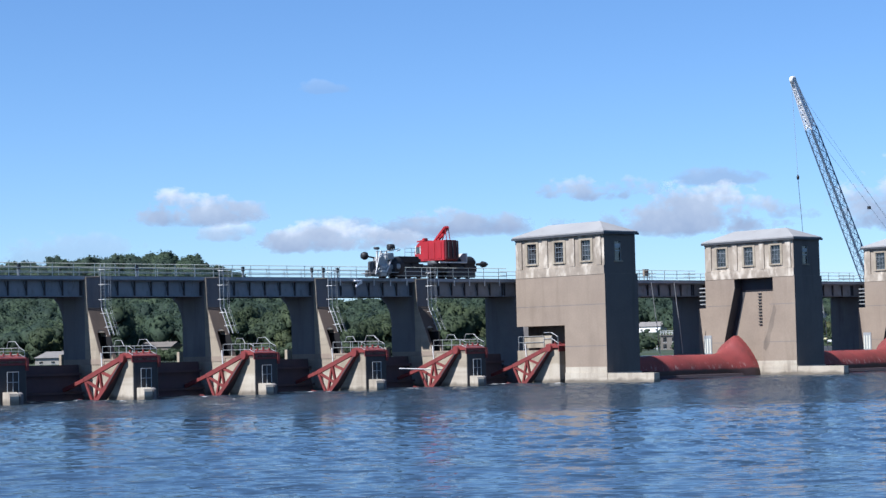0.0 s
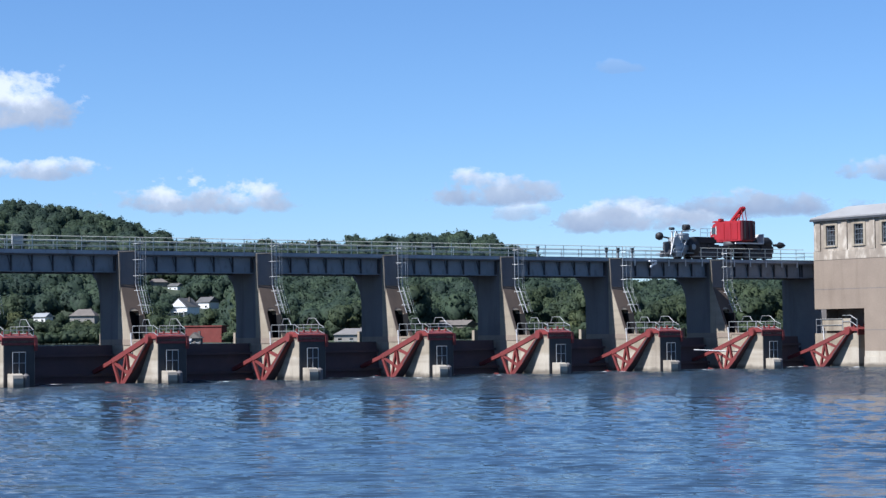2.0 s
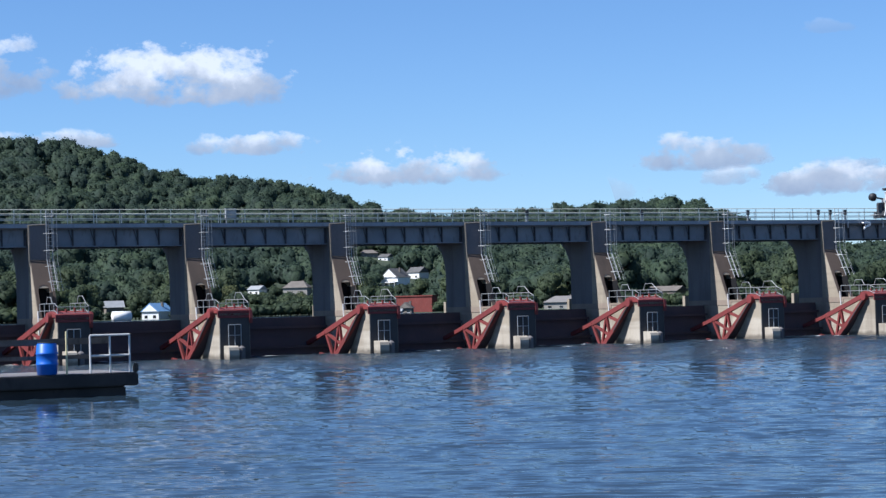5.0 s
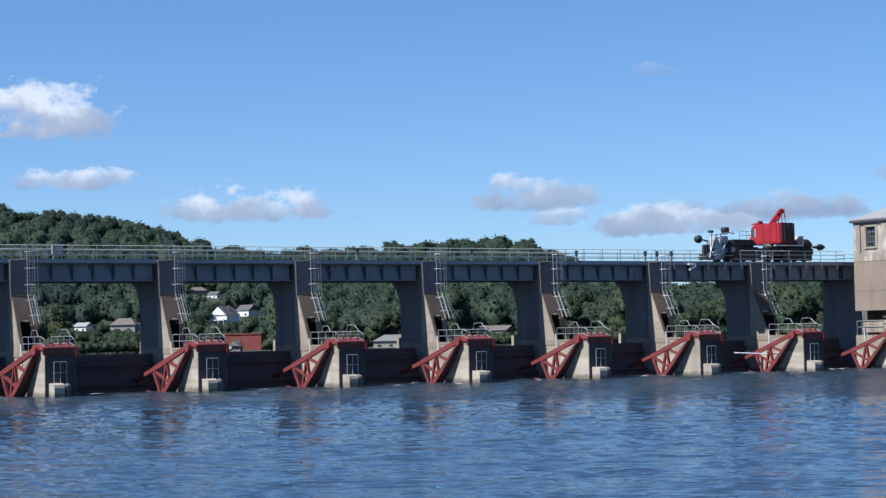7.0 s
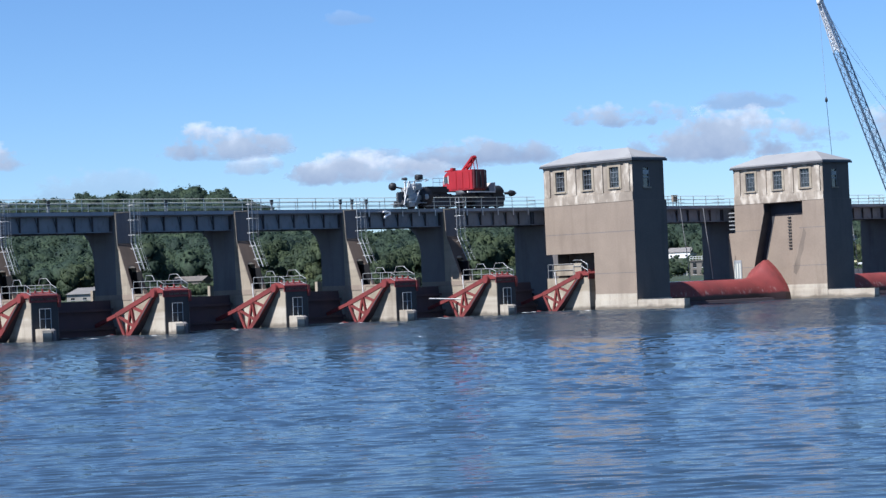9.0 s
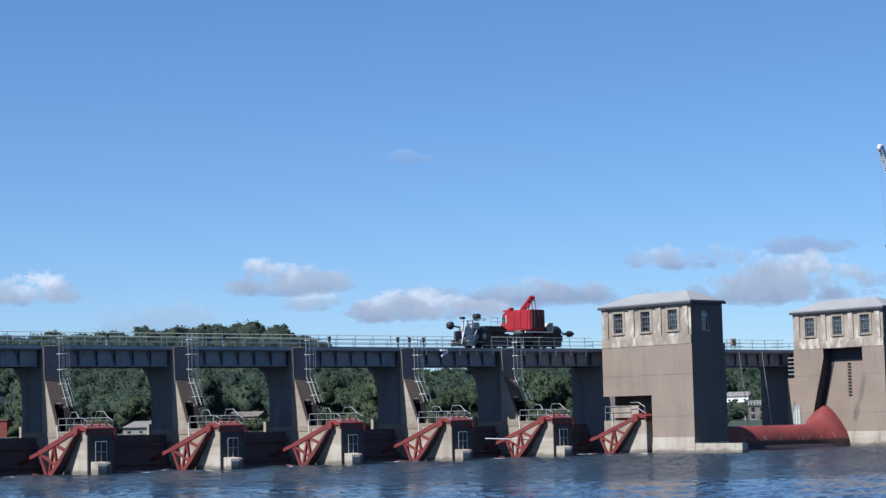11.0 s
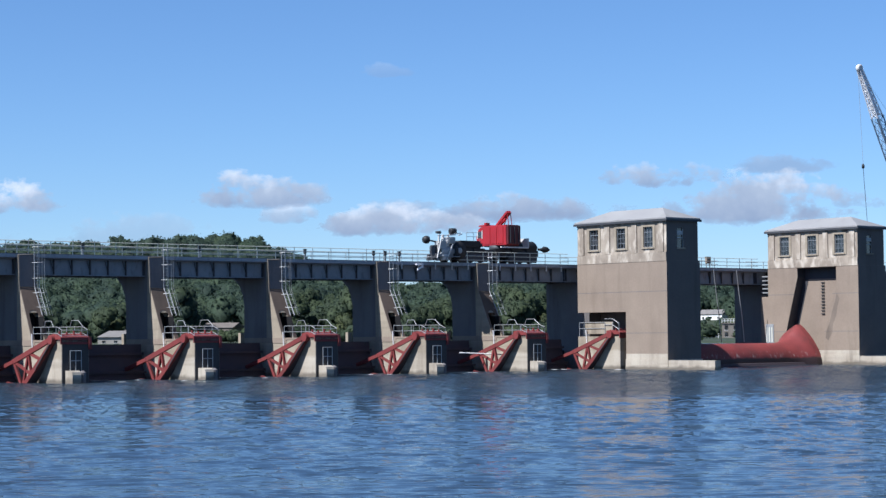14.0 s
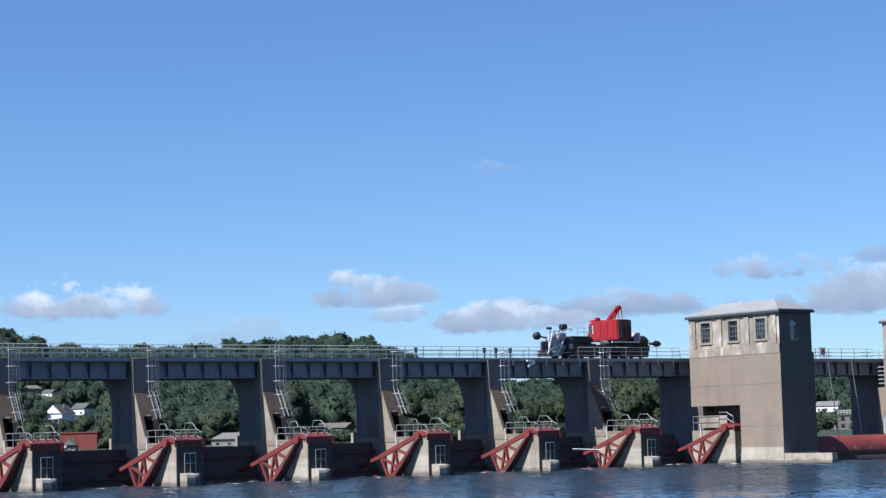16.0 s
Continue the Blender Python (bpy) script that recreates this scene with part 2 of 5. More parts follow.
def wall_x(bm, x0, x1, y0, y1, z0, z1, holes):
    """A wall in the y-z plane with rectangular holes (y0, y1, z0, z1)."""
    ys = sorted({y0, y1, *(h[0] for h in holes), *(h[1] for h in holes)})
    zs = sorted({z0, z1, *(h[2] for h in holes), *(h[3] for h in holes)})
    for a, b in zip(ys, ys[1:]):
        run = None
        for c, d in zip(zs, zs[1:]):
            cut = any(h[0] < (a + b) / 2 < h[1] and h[2] < (c + d) / 2 < h[3] for h in holes)
            if cut:
                if run:
                    box(bm, x0, x1, a, b, *run)
                run = None
            else:
                run = [run[0] if run else c, d]
        if run:
            box(bm, x0, x1, a, b, *run)
    return bm


PITCH = 12.5


def bay_x(k):
    return PITCH * (k - 9)


# ---- water ----
def make_water():
    bm = bmesh.new()
    box(bm, -4000, 4000, -4000, 2.5, -0.6, -0.16)
    tagged(part("water", bm, WATER), "dark blue rippled river below the dam", "water", kind="structure")
    # rippled sheet in front of the dam
    az = np.radians(np.linspace(11.5, 57.5, 430))
    rr = np.concatenate([22 * np.power(118 / 22, np.linspace(0, 1, 520)), np.arange(118.4, 262, 0.42)])
    A, R = np.meshgrid(az, rr, indexing="ij")
    Xg, Yg = EYE.x + R * np.sin(A), EYE.y + R * np.cos(A)
    Yg = np.minimum(Yg, 2.4)
    Z = np.zeros_like(Xg)
    rng = np.random.default_rng(4)
    for wl, amp, n in ((5.0, 0.004, 5), (2.2, 0.0035, 8), (1.1, 0.0042, 14), (0.6, 0.0036, 16), (0.38, 0.0026, 16)):
        reach = np.clip((85 - R) / 30, 0, 1) if wl < 0.5 else 1.0
        for _ in range(n):
            th = rng.normal(math.pi / 2 - 0.66, 0.36)
            k = 2 * math.pi / (wl * rng.uniform(0.7, 1.4))
            ph = rng.uniform(0, 6.28)
            warp = 0.8 * np.sin(Xg * 0.05 + ph) + 0.8 * np.sin(Yg * 0.043 + 2 * ph)
            Z += reach * amp * np.sin(k * (math.cos(th) * Xg + math.sin(th) * Yg) + ph + warp)
    for _ in range(9):
        th = rng.normal(math.pi / 2 - 0.6, 0.22)
        k = 2 * math.pi / rng.uniform(1.0, 2.6)
        ph = rng.uniform(0, 6.28)
        warp = 1.5 * np.sin(Xg * 0.11 + 2 * ph) + 1.5 * np.sin(Yg * 0.09 + ph) + np.sin(Xg * 0.31 - Yg * 0.27 + ph)
        near = np.clip((95 - R) / 50, 0, 1)
        Z += (0.009 + 0.003 * near) * (0.36 - np.abs(np.sin(0.5 * (k * (math.cos(th) * Xg + math.sin(th) * Yg) + ph + warp)))) * np.clip(0.5 + 0.9 * np.sin(Xg * 0.17 + 3 * ph) * np.sin(Yg * 0.21 + ph), 0, 1)
    # short steep wavelets, long across the wind
    for _ in range(16):
        th = rng.normal(math.pi / 2 - 0.6, 0.16)
        k = 2 * math.pi / rng.uniform(0.42, 0.9)
        ph = rng.uniform(0, 6.28)
        c, s = math.cos(th), math.sin(th)
        run, side = c * Xg + s * Yg, -s * Xg + c * Yg
        warp = 0.9 * np.sin(side * 0.35 + 2 * ph) + 0.9 * np.sin(run * 0.13 + ph)
        pack = np.sin(run * 0.47 + 5 * ph + np.sin(side * 0.21)) * np.sin(side * 0.55 + 3 * ph + 1.4 * np.sin(run * 0.33))
        Z += 0.075 * np.clip(pack - 0.45, 0, 1) * np.sin(k * run + ph + warp)
    gust = 0.65 + 0.35 * np.sin(Xg * 0.031 + 1.3 * np.sin(Yg * 0.05)) * np.sin(Yg * 0.07 + np.sin(Xg * 0.023))
    # rougher water where the gates discharge
    edge = -60 - 0.9 * (Xg + 61) + 3.0 * np.sin(Xg * 0.09) + 2.0 * np.sin(Xg * 0.23 + 1)
    rough = 1 / (1 + np.exp(-(Yg - edge) / 2.2))
    Z *= gust * (0.54 * np.clip(R / 75, 0.85, 1.4) * (1 - 0.75 * rough) + 0.8 * rough)
    na, nr = A.shape
    co = np.stack([Xg, Yg, Z], -1).reshape(-1, 3)
    i = (np.arange(na - 1)[:, None] * nr + np.arange(nr - 1)).ravel()
    faces = np.stack([i, i + 1, i + nr + 1, i + nr], 1)[:, ::-1]
    me = bpy.data.meshes.new("water")
    me.from_pydata(co.tolist(), [], faces.tolist())
    me.shade_smooth()
    me.materials.append(WATER)
    tagged(new("water", me), "rippled blue river water in front of the dam", "water", kind="structure")
    bm = boxes((-3000, 3000, 2.5, 3000, 1.0, 1.9))
    tagged(part("water", bm, WATER), "still blue pool water behind the dam", "water", kind="structure")


make_water()

# ---- far bank ----
SKYLINE = [(-180, 1.2), (-20, 1.5), (0, 4.8), (10, 5.5), (16.5, 4.98), (18, 4.48), (19.4, 4.06), (21.8, 3.8), (23.4, 3.52), (25.2, 2.95), (27, 2.74), (29.3, 2.74), (31.5, 2.9), (33.5, 2.96), (34.6, 2.78), (35.3, 2.42), (36, 2.05), (37.6, 1.72), (38.5, 1.42), (39.3, 1.6), (42, 1.6), (50, 1.55), (55, 1.5), (70, 1.4), (180, 1.2)]
CREST, SHORE = 1150.0, 570.0


def sky_el(a):
    for (a0, e0), (a1, e1) in zip(SKYLINE, SKYLINE[1:]):
        if a0 <= a <= a1:
            return e0 + (e1 - e0) * (a - a0) / (a1 - a0)
    return 1.2


def ground_z(a, r):
    """Height of the far bank at azimuth a (degrees right of +y) and range r from the eye."""
    top = EYE.z + CREST * math.tan(radians(sky_el(a))) - 10
    s = min(1.0, max(0.0, (r - SHORE - 40) / (CREST - SHORE - 40)))
    s = s ** 1.25
    z = 2.05 + (top - 2.05) * s + (0.8 * math.sin(r * 0.02 + a) if s > 0 else 0) * min(1, s * 5)
    if r < SHORE:
        z = 2.05 - (SHORE - r) * (0.0006 if 43.5 < a < 75 and r > 299 else 0.12)
    return z


def polar(a, r, z=None):
    a_ = radians(a)
    return Vector((EYE.x + r * math.sin(a_), EYE.y + r * math.cos(a_), ground_z(a, r) if z is None else z))


def make_bank():
    bm = bmesh.new()
    azs = list(range(-180, 8, 12)) + [8 + 0.75 * i for i in range(70)] + list(range(61, 181, 12))
    azs[-1] = 180
    rs = [270, 300, 420, 540, 565, 580, 610, 650, 700, 760, 820, 880, 940, 1000, 1060, 1110, 1150, 1250, 1500, 2200, 4700]
    grid = []
    for a in azs:
        row = []
        for r in rs:
            z = ground_z(a, min(r, CREST))
            row.append(bm.verts.new(polar(a, r, z - max(0, r - CREST) * 0.012)))
        grid.append(row)
    for p, q in zip(grid, grid[1:]):
        for j in range(len(rs) - 1):
            bm.faces.new((p[j], p[j + 1], q[j + 1], q[j]))
    for f in bm.faces:
        f.smooth = True
    tagged(part("ground", bm, GRASS), "green wooded river bank and bluffs", "ground", kind="structure")


make_bank()

# ---- dam: tainter piers ----
def make_pier():
    p = base("dam_pier", (0, 0, 0), "weathered beige concrete dam pier with sloping buttress and dark doorway", "pier", "dam piers")
    # the bridge's shade on the column is put into its dark concrete
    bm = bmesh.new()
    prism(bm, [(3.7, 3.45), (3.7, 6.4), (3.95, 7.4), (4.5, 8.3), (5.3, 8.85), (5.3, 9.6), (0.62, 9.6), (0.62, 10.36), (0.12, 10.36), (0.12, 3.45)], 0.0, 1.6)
    part("column", bm, CONC_DARK, p, "dark concrete column, the bridge's shade painted in")
    bm = bmesh.new()
    prism(bm, [(0.12, 3.45), (0.12, 10.6), (-0.12, 10.6), (-0.3, 7.92), (-0.62, 7.24), (-0.62, 3.45)], 0.0, 1.6)
    # sloping foot, open at the doorway
    for x0, x1 in ((0.0, 0.3), (1.2, 1.6)):
        prism(bm, [(-0.62, 3.45), (-0.62, 7.24), (-2.4, 3.45)], x0, x1)
    prism(bm, [(-0.62, 5.75), (-0.62, 7.24), (-1.32, 5.75)], 0.3, 1.2)
    part("buttress", bm, CONC_BASE, p)
    # thin dark slab carries the end wall's shade in its colour
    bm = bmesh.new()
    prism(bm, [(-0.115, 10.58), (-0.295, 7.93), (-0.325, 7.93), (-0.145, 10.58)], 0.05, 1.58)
    part("end_face", bm, CONC_DARK, p, "stained upper end face, shade painted in")
    # slope faced in darker brown concrete than the buttress sides
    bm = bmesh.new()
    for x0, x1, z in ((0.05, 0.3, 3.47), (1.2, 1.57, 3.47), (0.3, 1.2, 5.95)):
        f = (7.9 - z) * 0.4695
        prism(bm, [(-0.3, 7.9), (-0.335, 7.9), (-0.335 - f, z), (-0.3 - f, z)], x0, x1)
    part("slope_face", bm, CONC_BROWN, p, "brown sloping face")
    # arched corners of the opening, flush with the slope
    for side in (0, 1):
        pts = [(0.3 + 0.9 * (0.5 - 0.5 * math.cos(math.pi * i / 8)), 5.5 + 0.46 * math.sin(math.pi * i / 8)) for i in range(9)]
        pts = [*pts[:5], (0.75, 5.97), (0.3, 5.97)] if side == 0 else [*pts[4:], (1.2, 5.97), (0.75, 5.97)]
        bm = bmesh.new()
        fr = [bm.verts.new((x, -0.335 - (7.9 - z) * 0.4695, z)) for x, z in pts]
        bk = [bm.verts.new((x, -0.035 - (7.9 - z) * 0.4695, z)) for x, z in pts]
        bm.faces.new(fr)
        bm.faces.new(bk[::-1])
        for i in range(len(pts)):
            k = (i + 1) % len(pts)
            bm.faces.new((fr[i], bk[i], bk[k], fr[k]))
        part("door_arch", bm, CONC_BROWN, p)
    # near-black panel and jamb plate paint the darkness of the unlit inside
    bm = bmesh.new()
    arch = [(0.31 + 0.88 * (0.5 - 0.5 * math.cos(math.pi * i / 8)), 5.35 + 0.38 * math.sin(math.pi * i / 8)) for i in range(9)]
    ring = [(0.31, 3.46)] + arch + [(1.19, 3.46)]
    va = [bm.verts.new((x, -0.70, z)) for x, z in ring]
    vb = [bm.verts.new((x, -0.64, z)) for x, z in ring]
    bm.faces.new(va)
    bm.faces.new(vb[::-1])
    for i in range(len(ring)):
        j = (i + 1) % len(ring)
        bm.faces.new((va[i], va[j], vb[j], vb[i]))
    part("doorway", bm, VOID, p, "dark arched doorway")
    part("door_shade_lining", boxes((1.18, 1.197, -2.2, -0.7, 3.48, 5.4)), VOID, p, "inner face of the doorway, shade painted black")
    # added pale rod draws the corner's sunlit sliver and the top ledge
    bm = path_rod(bmesh.new(), [(-0.05, -0.42, 7.4), (-0.05, -0.17, 10.55), (1.3, -0.2, 10.62)], 0.03)
    part("sunlit_edge_rod", bm, CONC_BASE, p, "pale rod for the sunlit edge and top ledge")
    bm = bmesh.new()
    prism(bm, [(3.7, -3), (3.7, 3.45), (-7.4, 3.45), (-7.4, -3)], 0.0, 2.45)
    part("pier_base", bm, CONC_BASE, p, "water-washed pale concrete base")
    bm = bmesh.new()
    prism(bm, [(3.6, 3.0), (3.6, 3.47), (-7.5, 3.47), (-7.5, 3.3), (-3.0, 3.3), (-3.0, 3.0)], -0.04, 2.5)
    part("platform", bm, CONC, p)
    part("upstream_post", boxes((1.0, 1.55, 5.8, 6.2, 1.0, 3.95)), CONC_BASE, p, "pale concrete post at the upstream end")
    # near-black slab paints the shade on the nose's downstream side
    part("nose_face", boxes((0.06, 2.42, -7.43, -7.402, -1, 3.28)), CONC_NOSE_SHADE, p, "stained downstream nose face, shade painted in")
    bm = bmesh.new()
    prism(bm, [(-7.43, -2), (-7.43, 1.02), (-8.3, 1.02), (-8.52, 0.9), (-8.6, 0.68), (-8.6, -2)], 0.3, 1.1)
    nb = part("nose_block", bm, CONC_BASE, p, "pale stepped concrete nose")
    bm = bmesh.new()
    rod(bm, (1.5, -8.1, -0.4), (1.5, -8.1, 0.85), 0.26, 0.26, 14)
    rod(bm, (1.5, -8.1, 0.85), (1.5, -8.1, 1.0), 0.26, 0.1, 14)
    part("bumper", bm, CONC_DARK, p, "dark grey mooring bollard")
    # ladder frame at the nose
    rail = part("nose_railing", path_rod(bmesh.new(), [(0.65, -7.62, 2.6), (1.65, -7.62, 2.6)], 0.035), GALV, p, "grey pipe railing")
    for x in (0.65, 1.15, 1.65):
        part("post", path_rod(bmesh.new(), [(x, -7.62, 1.0), (x, -7.62, 2.6)], 0.035), GALV, rail)
    part("middle_rail", path_rod(bmesh.new(), [(0.65, -7.62, 1.8), (1.65, -7.62, 1.8)], 0.035), GALV, rail)
    # platform railing
    bm = bmesh.new()
    for x in (0.05, 2.4):
        ys = [-2.6, -3.9, -5.2, -6.4, -7.3]
        for y in ys:
            path_rod(bm, [(x, y, 3.45), (x, y, 4.5 if y != -7.3 else 4.2)], 0.026)
        for z in (4.0, 4.52):
            path_rod(bm, [(x, -2.6, z), (x, -6.6, z), (x, -7.3, z - 0.25)], 0.026)
    for z in (3.8, 4.25):
        path_rod(bm, [(0.05, -7.3, z), (2.4, -7.3, z)], 0.026)
    path_rod(bm, [(0.05, -4.4, 4.5), (0.05, -4.7, 5.0), (0.05, -5.6, 5.0), (0.05, -6.0, 4.5)], 0.026)
    path_rod(bm, [(2.4, -4.4, 4.5), (2.4, -4.7, 5.05), (2.4, -5.8, 5.05), (2.4, -6.6, 4.5)], 0.026)
    part("platform_railing", bm, GALV, p, "grey pipe railing with raised hoops")
    # ladder on the end face
    bm = bmesh.new()
    line = [(-0.35, 11.7), (-0.42, 7.9), (-1.75, 5.5)]
    for x in (1.28, 1.72):
        path_rod(bm, [(x, y - 0.1, z) for y, z in line], 0.035)
    lad = part("ladder", bm, GALV, p, "light grey steel ladder")
    for i in range(20):
        z = 11.4 - 0.3 * i
        y = -0.35 - (11.7 - z) * 0.018 if z > 7.9 else -0.42 - (7.9 - z) * 0.554
        part("rung", rod(bmesh.new(), (1.28, y - 0.1, z), (1.72, y - 0.1, z), 0.018, None, 5), GALV, lad)
    bm = bmesh.new()
    for x, o in ((1.3, 0.5), (1.62, 0.7), (1.95, 0.5)):
        path_rod(bm, [(x, y - 0.1 - o, z) for y, z in line], 0.012)
    for z in (11.2, 9.9, 8.6, 7.4, 6.2):
        y = -0.45 if z > 7.9 else -0.42 - (7.9 - z) * 0.554
        path_rod(bm, [(1.05, y - 0.02, z), (1.3, y - 0.58, z), (1.62, y - 0.78, z), (1.95, y - 0.58, z), (2.05, y - 0.02, z)], 0.02)
    part("cage", bm, GALV, lad)
    return p


pier = make_pier()
pier.matrix_world = pose(bay_x(8), 0, 0)
for k in range(0, 8):
    copy_thing(pier, pose(bay_x(k), 0, 0))


# ---- dam: tainter gates; each spans from pier k-1 to pier k ----
def make_gate():
    g = base("tainter_gate", (0, 0, 0), "faded red steel tainter gate with truss arms", "dam gate", "tainter gates")
    ty, tz, r = -6.3, 3.6, 7.45
    bm = bmesh.new()
    arc = []
    for i in range(13):
        a = radians(-4.4 - 40 * i / 12)
        arc.append((ty + r * math.cos(a), tz + r * math.sin(a)))
    outer = [(ty + (y - ty) * 1.03, tz + (z - tz) * 1.03) for y, z in arc]
    prism(bm, arc + outer[::-1], -9.95, -0.08)
    skin = part("skin", bm, REDBROWN, g, "dark red curved skin plate")
    for j in (2, 6, 10):
        bm = bmesh.new()
        y, z = arc[j]
        y, z = ty + (y - ty) * 0.965, tz + (z - tz) * 0.965
        box(bm, -9.95, -0.1, y - 0.12, y, z - 0.1, z + 0.1)
        part("beam", bm, REDBROWN, skin)
    for side, x0, x1, xs in ((0, -1.7, -0.15, -0.35), (1, -8.4, -9.85, -9.65)):
        bm = bmesh.new()
        top, mid, bot = (x0 * 1.12 - x1 * 0.12, 0.55, 0.86), (x0 * 0.85 + x1 * 0.15, -2.2, 1.75), (x0 * 0.7 + x1 * 0.3, -3.2, -0.4)
        apex, apex2 = (x1, -6.2, 3.6), (x1, -6.2, 3.3)
        bar(bm, top, mid, 0.3, 0.3)
        bar(bm, mid, apex, 0.3, 0.38)
        bar(bm, bot, apex2, 0.3, 0.34)
        low = (x0, -1.5, 0.0)
        bar(bm, low, bot, 0.25, 0.25)

        def at(p, q, t):
            return tuple(Vector(p).lerp(Vector(q), t))

        arm = part("arm", bm, RED, g, "red steel truss arm")
        w = -0.5 if side else 0.5
        # dark plate added to fill the shadow between arm and pier
        plate = bar(bmesh.new(), (bot[0] + w, bot[1] + 0.05, bot[2] - 0.16), (apex2[0] + w * 0.2, apex2[1] + 0.05, apex2[2] - 0.16), 0.95, 0.08)
        part("arm_shade_plate", plate, REDBROWN, arm, "dark plate standing in for shade under the arm")
        for p, q in ((0.0, 0.0), (0.0, 0.3), (0.38, 0.3), (0.38, 0.02), (0.38, 0.62)):
            part("strut", bar(bmesh.new(), at(mid, apex, p), at(bot, apex2, q), 0.2, 0.22), RED, arm)
        bm = bmesh.new()
        rod(bm, (x1 - 0.3, -6.25, 3.5), (x1 + 0.3, -6.25, 3.5), 0.38, None, 16)
        part("trunnion", bm, RED, g)
    bm = bmesh.new()
    prism(bm, [(-5.6, 3.5), (-5.6, 3.85), (-6.2, 3.95), (-7.5, 3.68), (-7.5, 3.12), (-7.42, 3.12), (-7.42, 3.5)], -0.15, 2.55)
    tg = part("trunnion_girder", bm, RED, g, "red anchor girder on the pier")
    part("end_bracket", prism(bmesh.new(), [(-7.52, 3.7), (-7.62, 3.1), (-7.52, 2.7), (-7.43, 2.7), (-7.43, 3.7)], 2.38, 2.62), RED, tg)
    for x, h in ((0.25, 0.28), (0.9, 0.2), (1.55, 0.3), (2.2, 0.22)):
        part("anchor_bolt", rod(bmesh.new(), (x, -6.6, 3.8), (x, -6.6, 3.9 + h), 0.09, None, 8), RED, tg)
    return g


gate = make_gate()
gate.matrix_world = pose(bay_x(8), 0, 0)
for k in (*range(0, 8), 9):
    copy_thing(gate, pose(bay_x(k), 0, 0))


# ---- dam: service bridge ----
def make_span(length, name="bridge_span"):
    s = base(name, (0, 0, 0), "blue-grey riveted steel plate girder bridge span", "bridge", "bridge spans")
    for y in (0.62, 4.9):
        bm = boxes((0, length, y, y + 0.04, 8.95, 10.3), (0, length, y - 0.17, y + 0.2, 8.9, 8.98), (0, length, y - 0.17, y + 0.2, 10.24, 10.33))
        gd = part("girder", bm, STEEL, s)
        n = int(length / 1.75)
        for i in range(n + 1):
            x = 0.15 + (length - 0.3) * i / n
            part("stiffener", boxes((x - 0.045, x + 0.045, y - 0.16, y - 0.002, 8.98, 10.24)), STEEL_DK, gd)
            if y < 1 and 0 < i < n:
                part("knee_bracket", bar(bmesh.new(), (x - 0.34, y - 0.1, 10.22), (x - 0.05, y - 0.1, 9.3), 0.045), STEEL_DK, gd)
    for i in range(4):
        x = length * (i + 0.5) / 4
        part("cross_beam", boxes((x - 0.1, x + 0.1, 0.82, 4.7, 9.3, 9.9)), STEEL_DK, s)
    bm = boxes((0, length, 0.06, 6.2, 10.37, 10.62), (0, length, 0.02, 0.058, 10.3, 10.36))
    part("slab", bm, CONC_DARK, s, "dark concrete bridge deck")
    part("fascia", boxes((0, length, 0.0, 0.056, 10.365, 10.66)), DECK_EDGE, s, "pale blue-grey steel deck edge")
    for y in (1.75, 4.3):
        part("crane_rail", boxes((0, length, y, y + 0.08, 10.63, 10.78)), STEEL_DK, s)
    return s


span = make_span(12.5)
span.matrix_world = pose(bay_x(8), 0, 0)
for k in range(-1, 8):
    copy_thing(span, pose(bay_x(k), 0, 0))
TOWER_STEP = 29.25
wide = make_span(TOWER_STEP)
tagged(wide, "blue-grey steel girder bridge span over a roller gate")
wide.matrix_world = pose(0, 0, 0)
for k in (1, 2):
    copy_thing(wide, pose(TOWER_STEP * k, 0, 0))


def make_railing(length, feet=False):
    r = base("deck_railing", (0, 0, 0), "pale painted steel pipe railing along the bridge deck", "railing", "deck railings")
    n = round(length / 2.08)
    for i in range(n):
        x = length * (i + 0.5) / n
        part("post", rod(bmesh.new(), (x, 0, 10.5), (x, 0, 11.78), 0.035, None, 6), RAILP, r)
        if feet:
            part("post_foot", boxes((x - 0.05, x + 0.05, -0.16, -0.11, 9.95, 10.55)), WHITE, r, "white post foot")
    for z, nm in ((11.76, "top_rail"), (11.36, "mid_rail"), (10.95, "low_rail")):
        part(nm, rod(bmesh.new(), (0, 0, z), (length, 0, z), 0.033, None, 6), RAILP, r)
    return r


rail = make_railing(12.5)
rail.matrix_world = pose(bay_x(8), 6.1, 0)
rail_feet = make_railing(12.5, True)
rail_feet.matrix_world = pose(bay_x(7), 0.1, 0)
for k in range(-1, 8):
    for y in (0.1, 6.1):
        if (k, y) != (7, 0.1):
            copy_thing(rail, pose(bay_x(k), y, 0))
copy_thing(rail_feet, pose(bay_x(8), 0.1, 0))
rail2 = make_railing(TOWER_STEP - 4.7)
rail2.matrix_world = pose(4.7, 0.1, 0)
for k in (0, 1, 2):
    for y in (0.1, 6.1):
        if (k, y) != (0, 0.1):
            copy_thing(rail2, pose(4.7 + TOWER_STEP * k, y, 0))


# ---- roller gate towers ----
WIN_Y = [(-4.42, -3.15), (-8.28, -7.05), (-12.07, -10.83)]


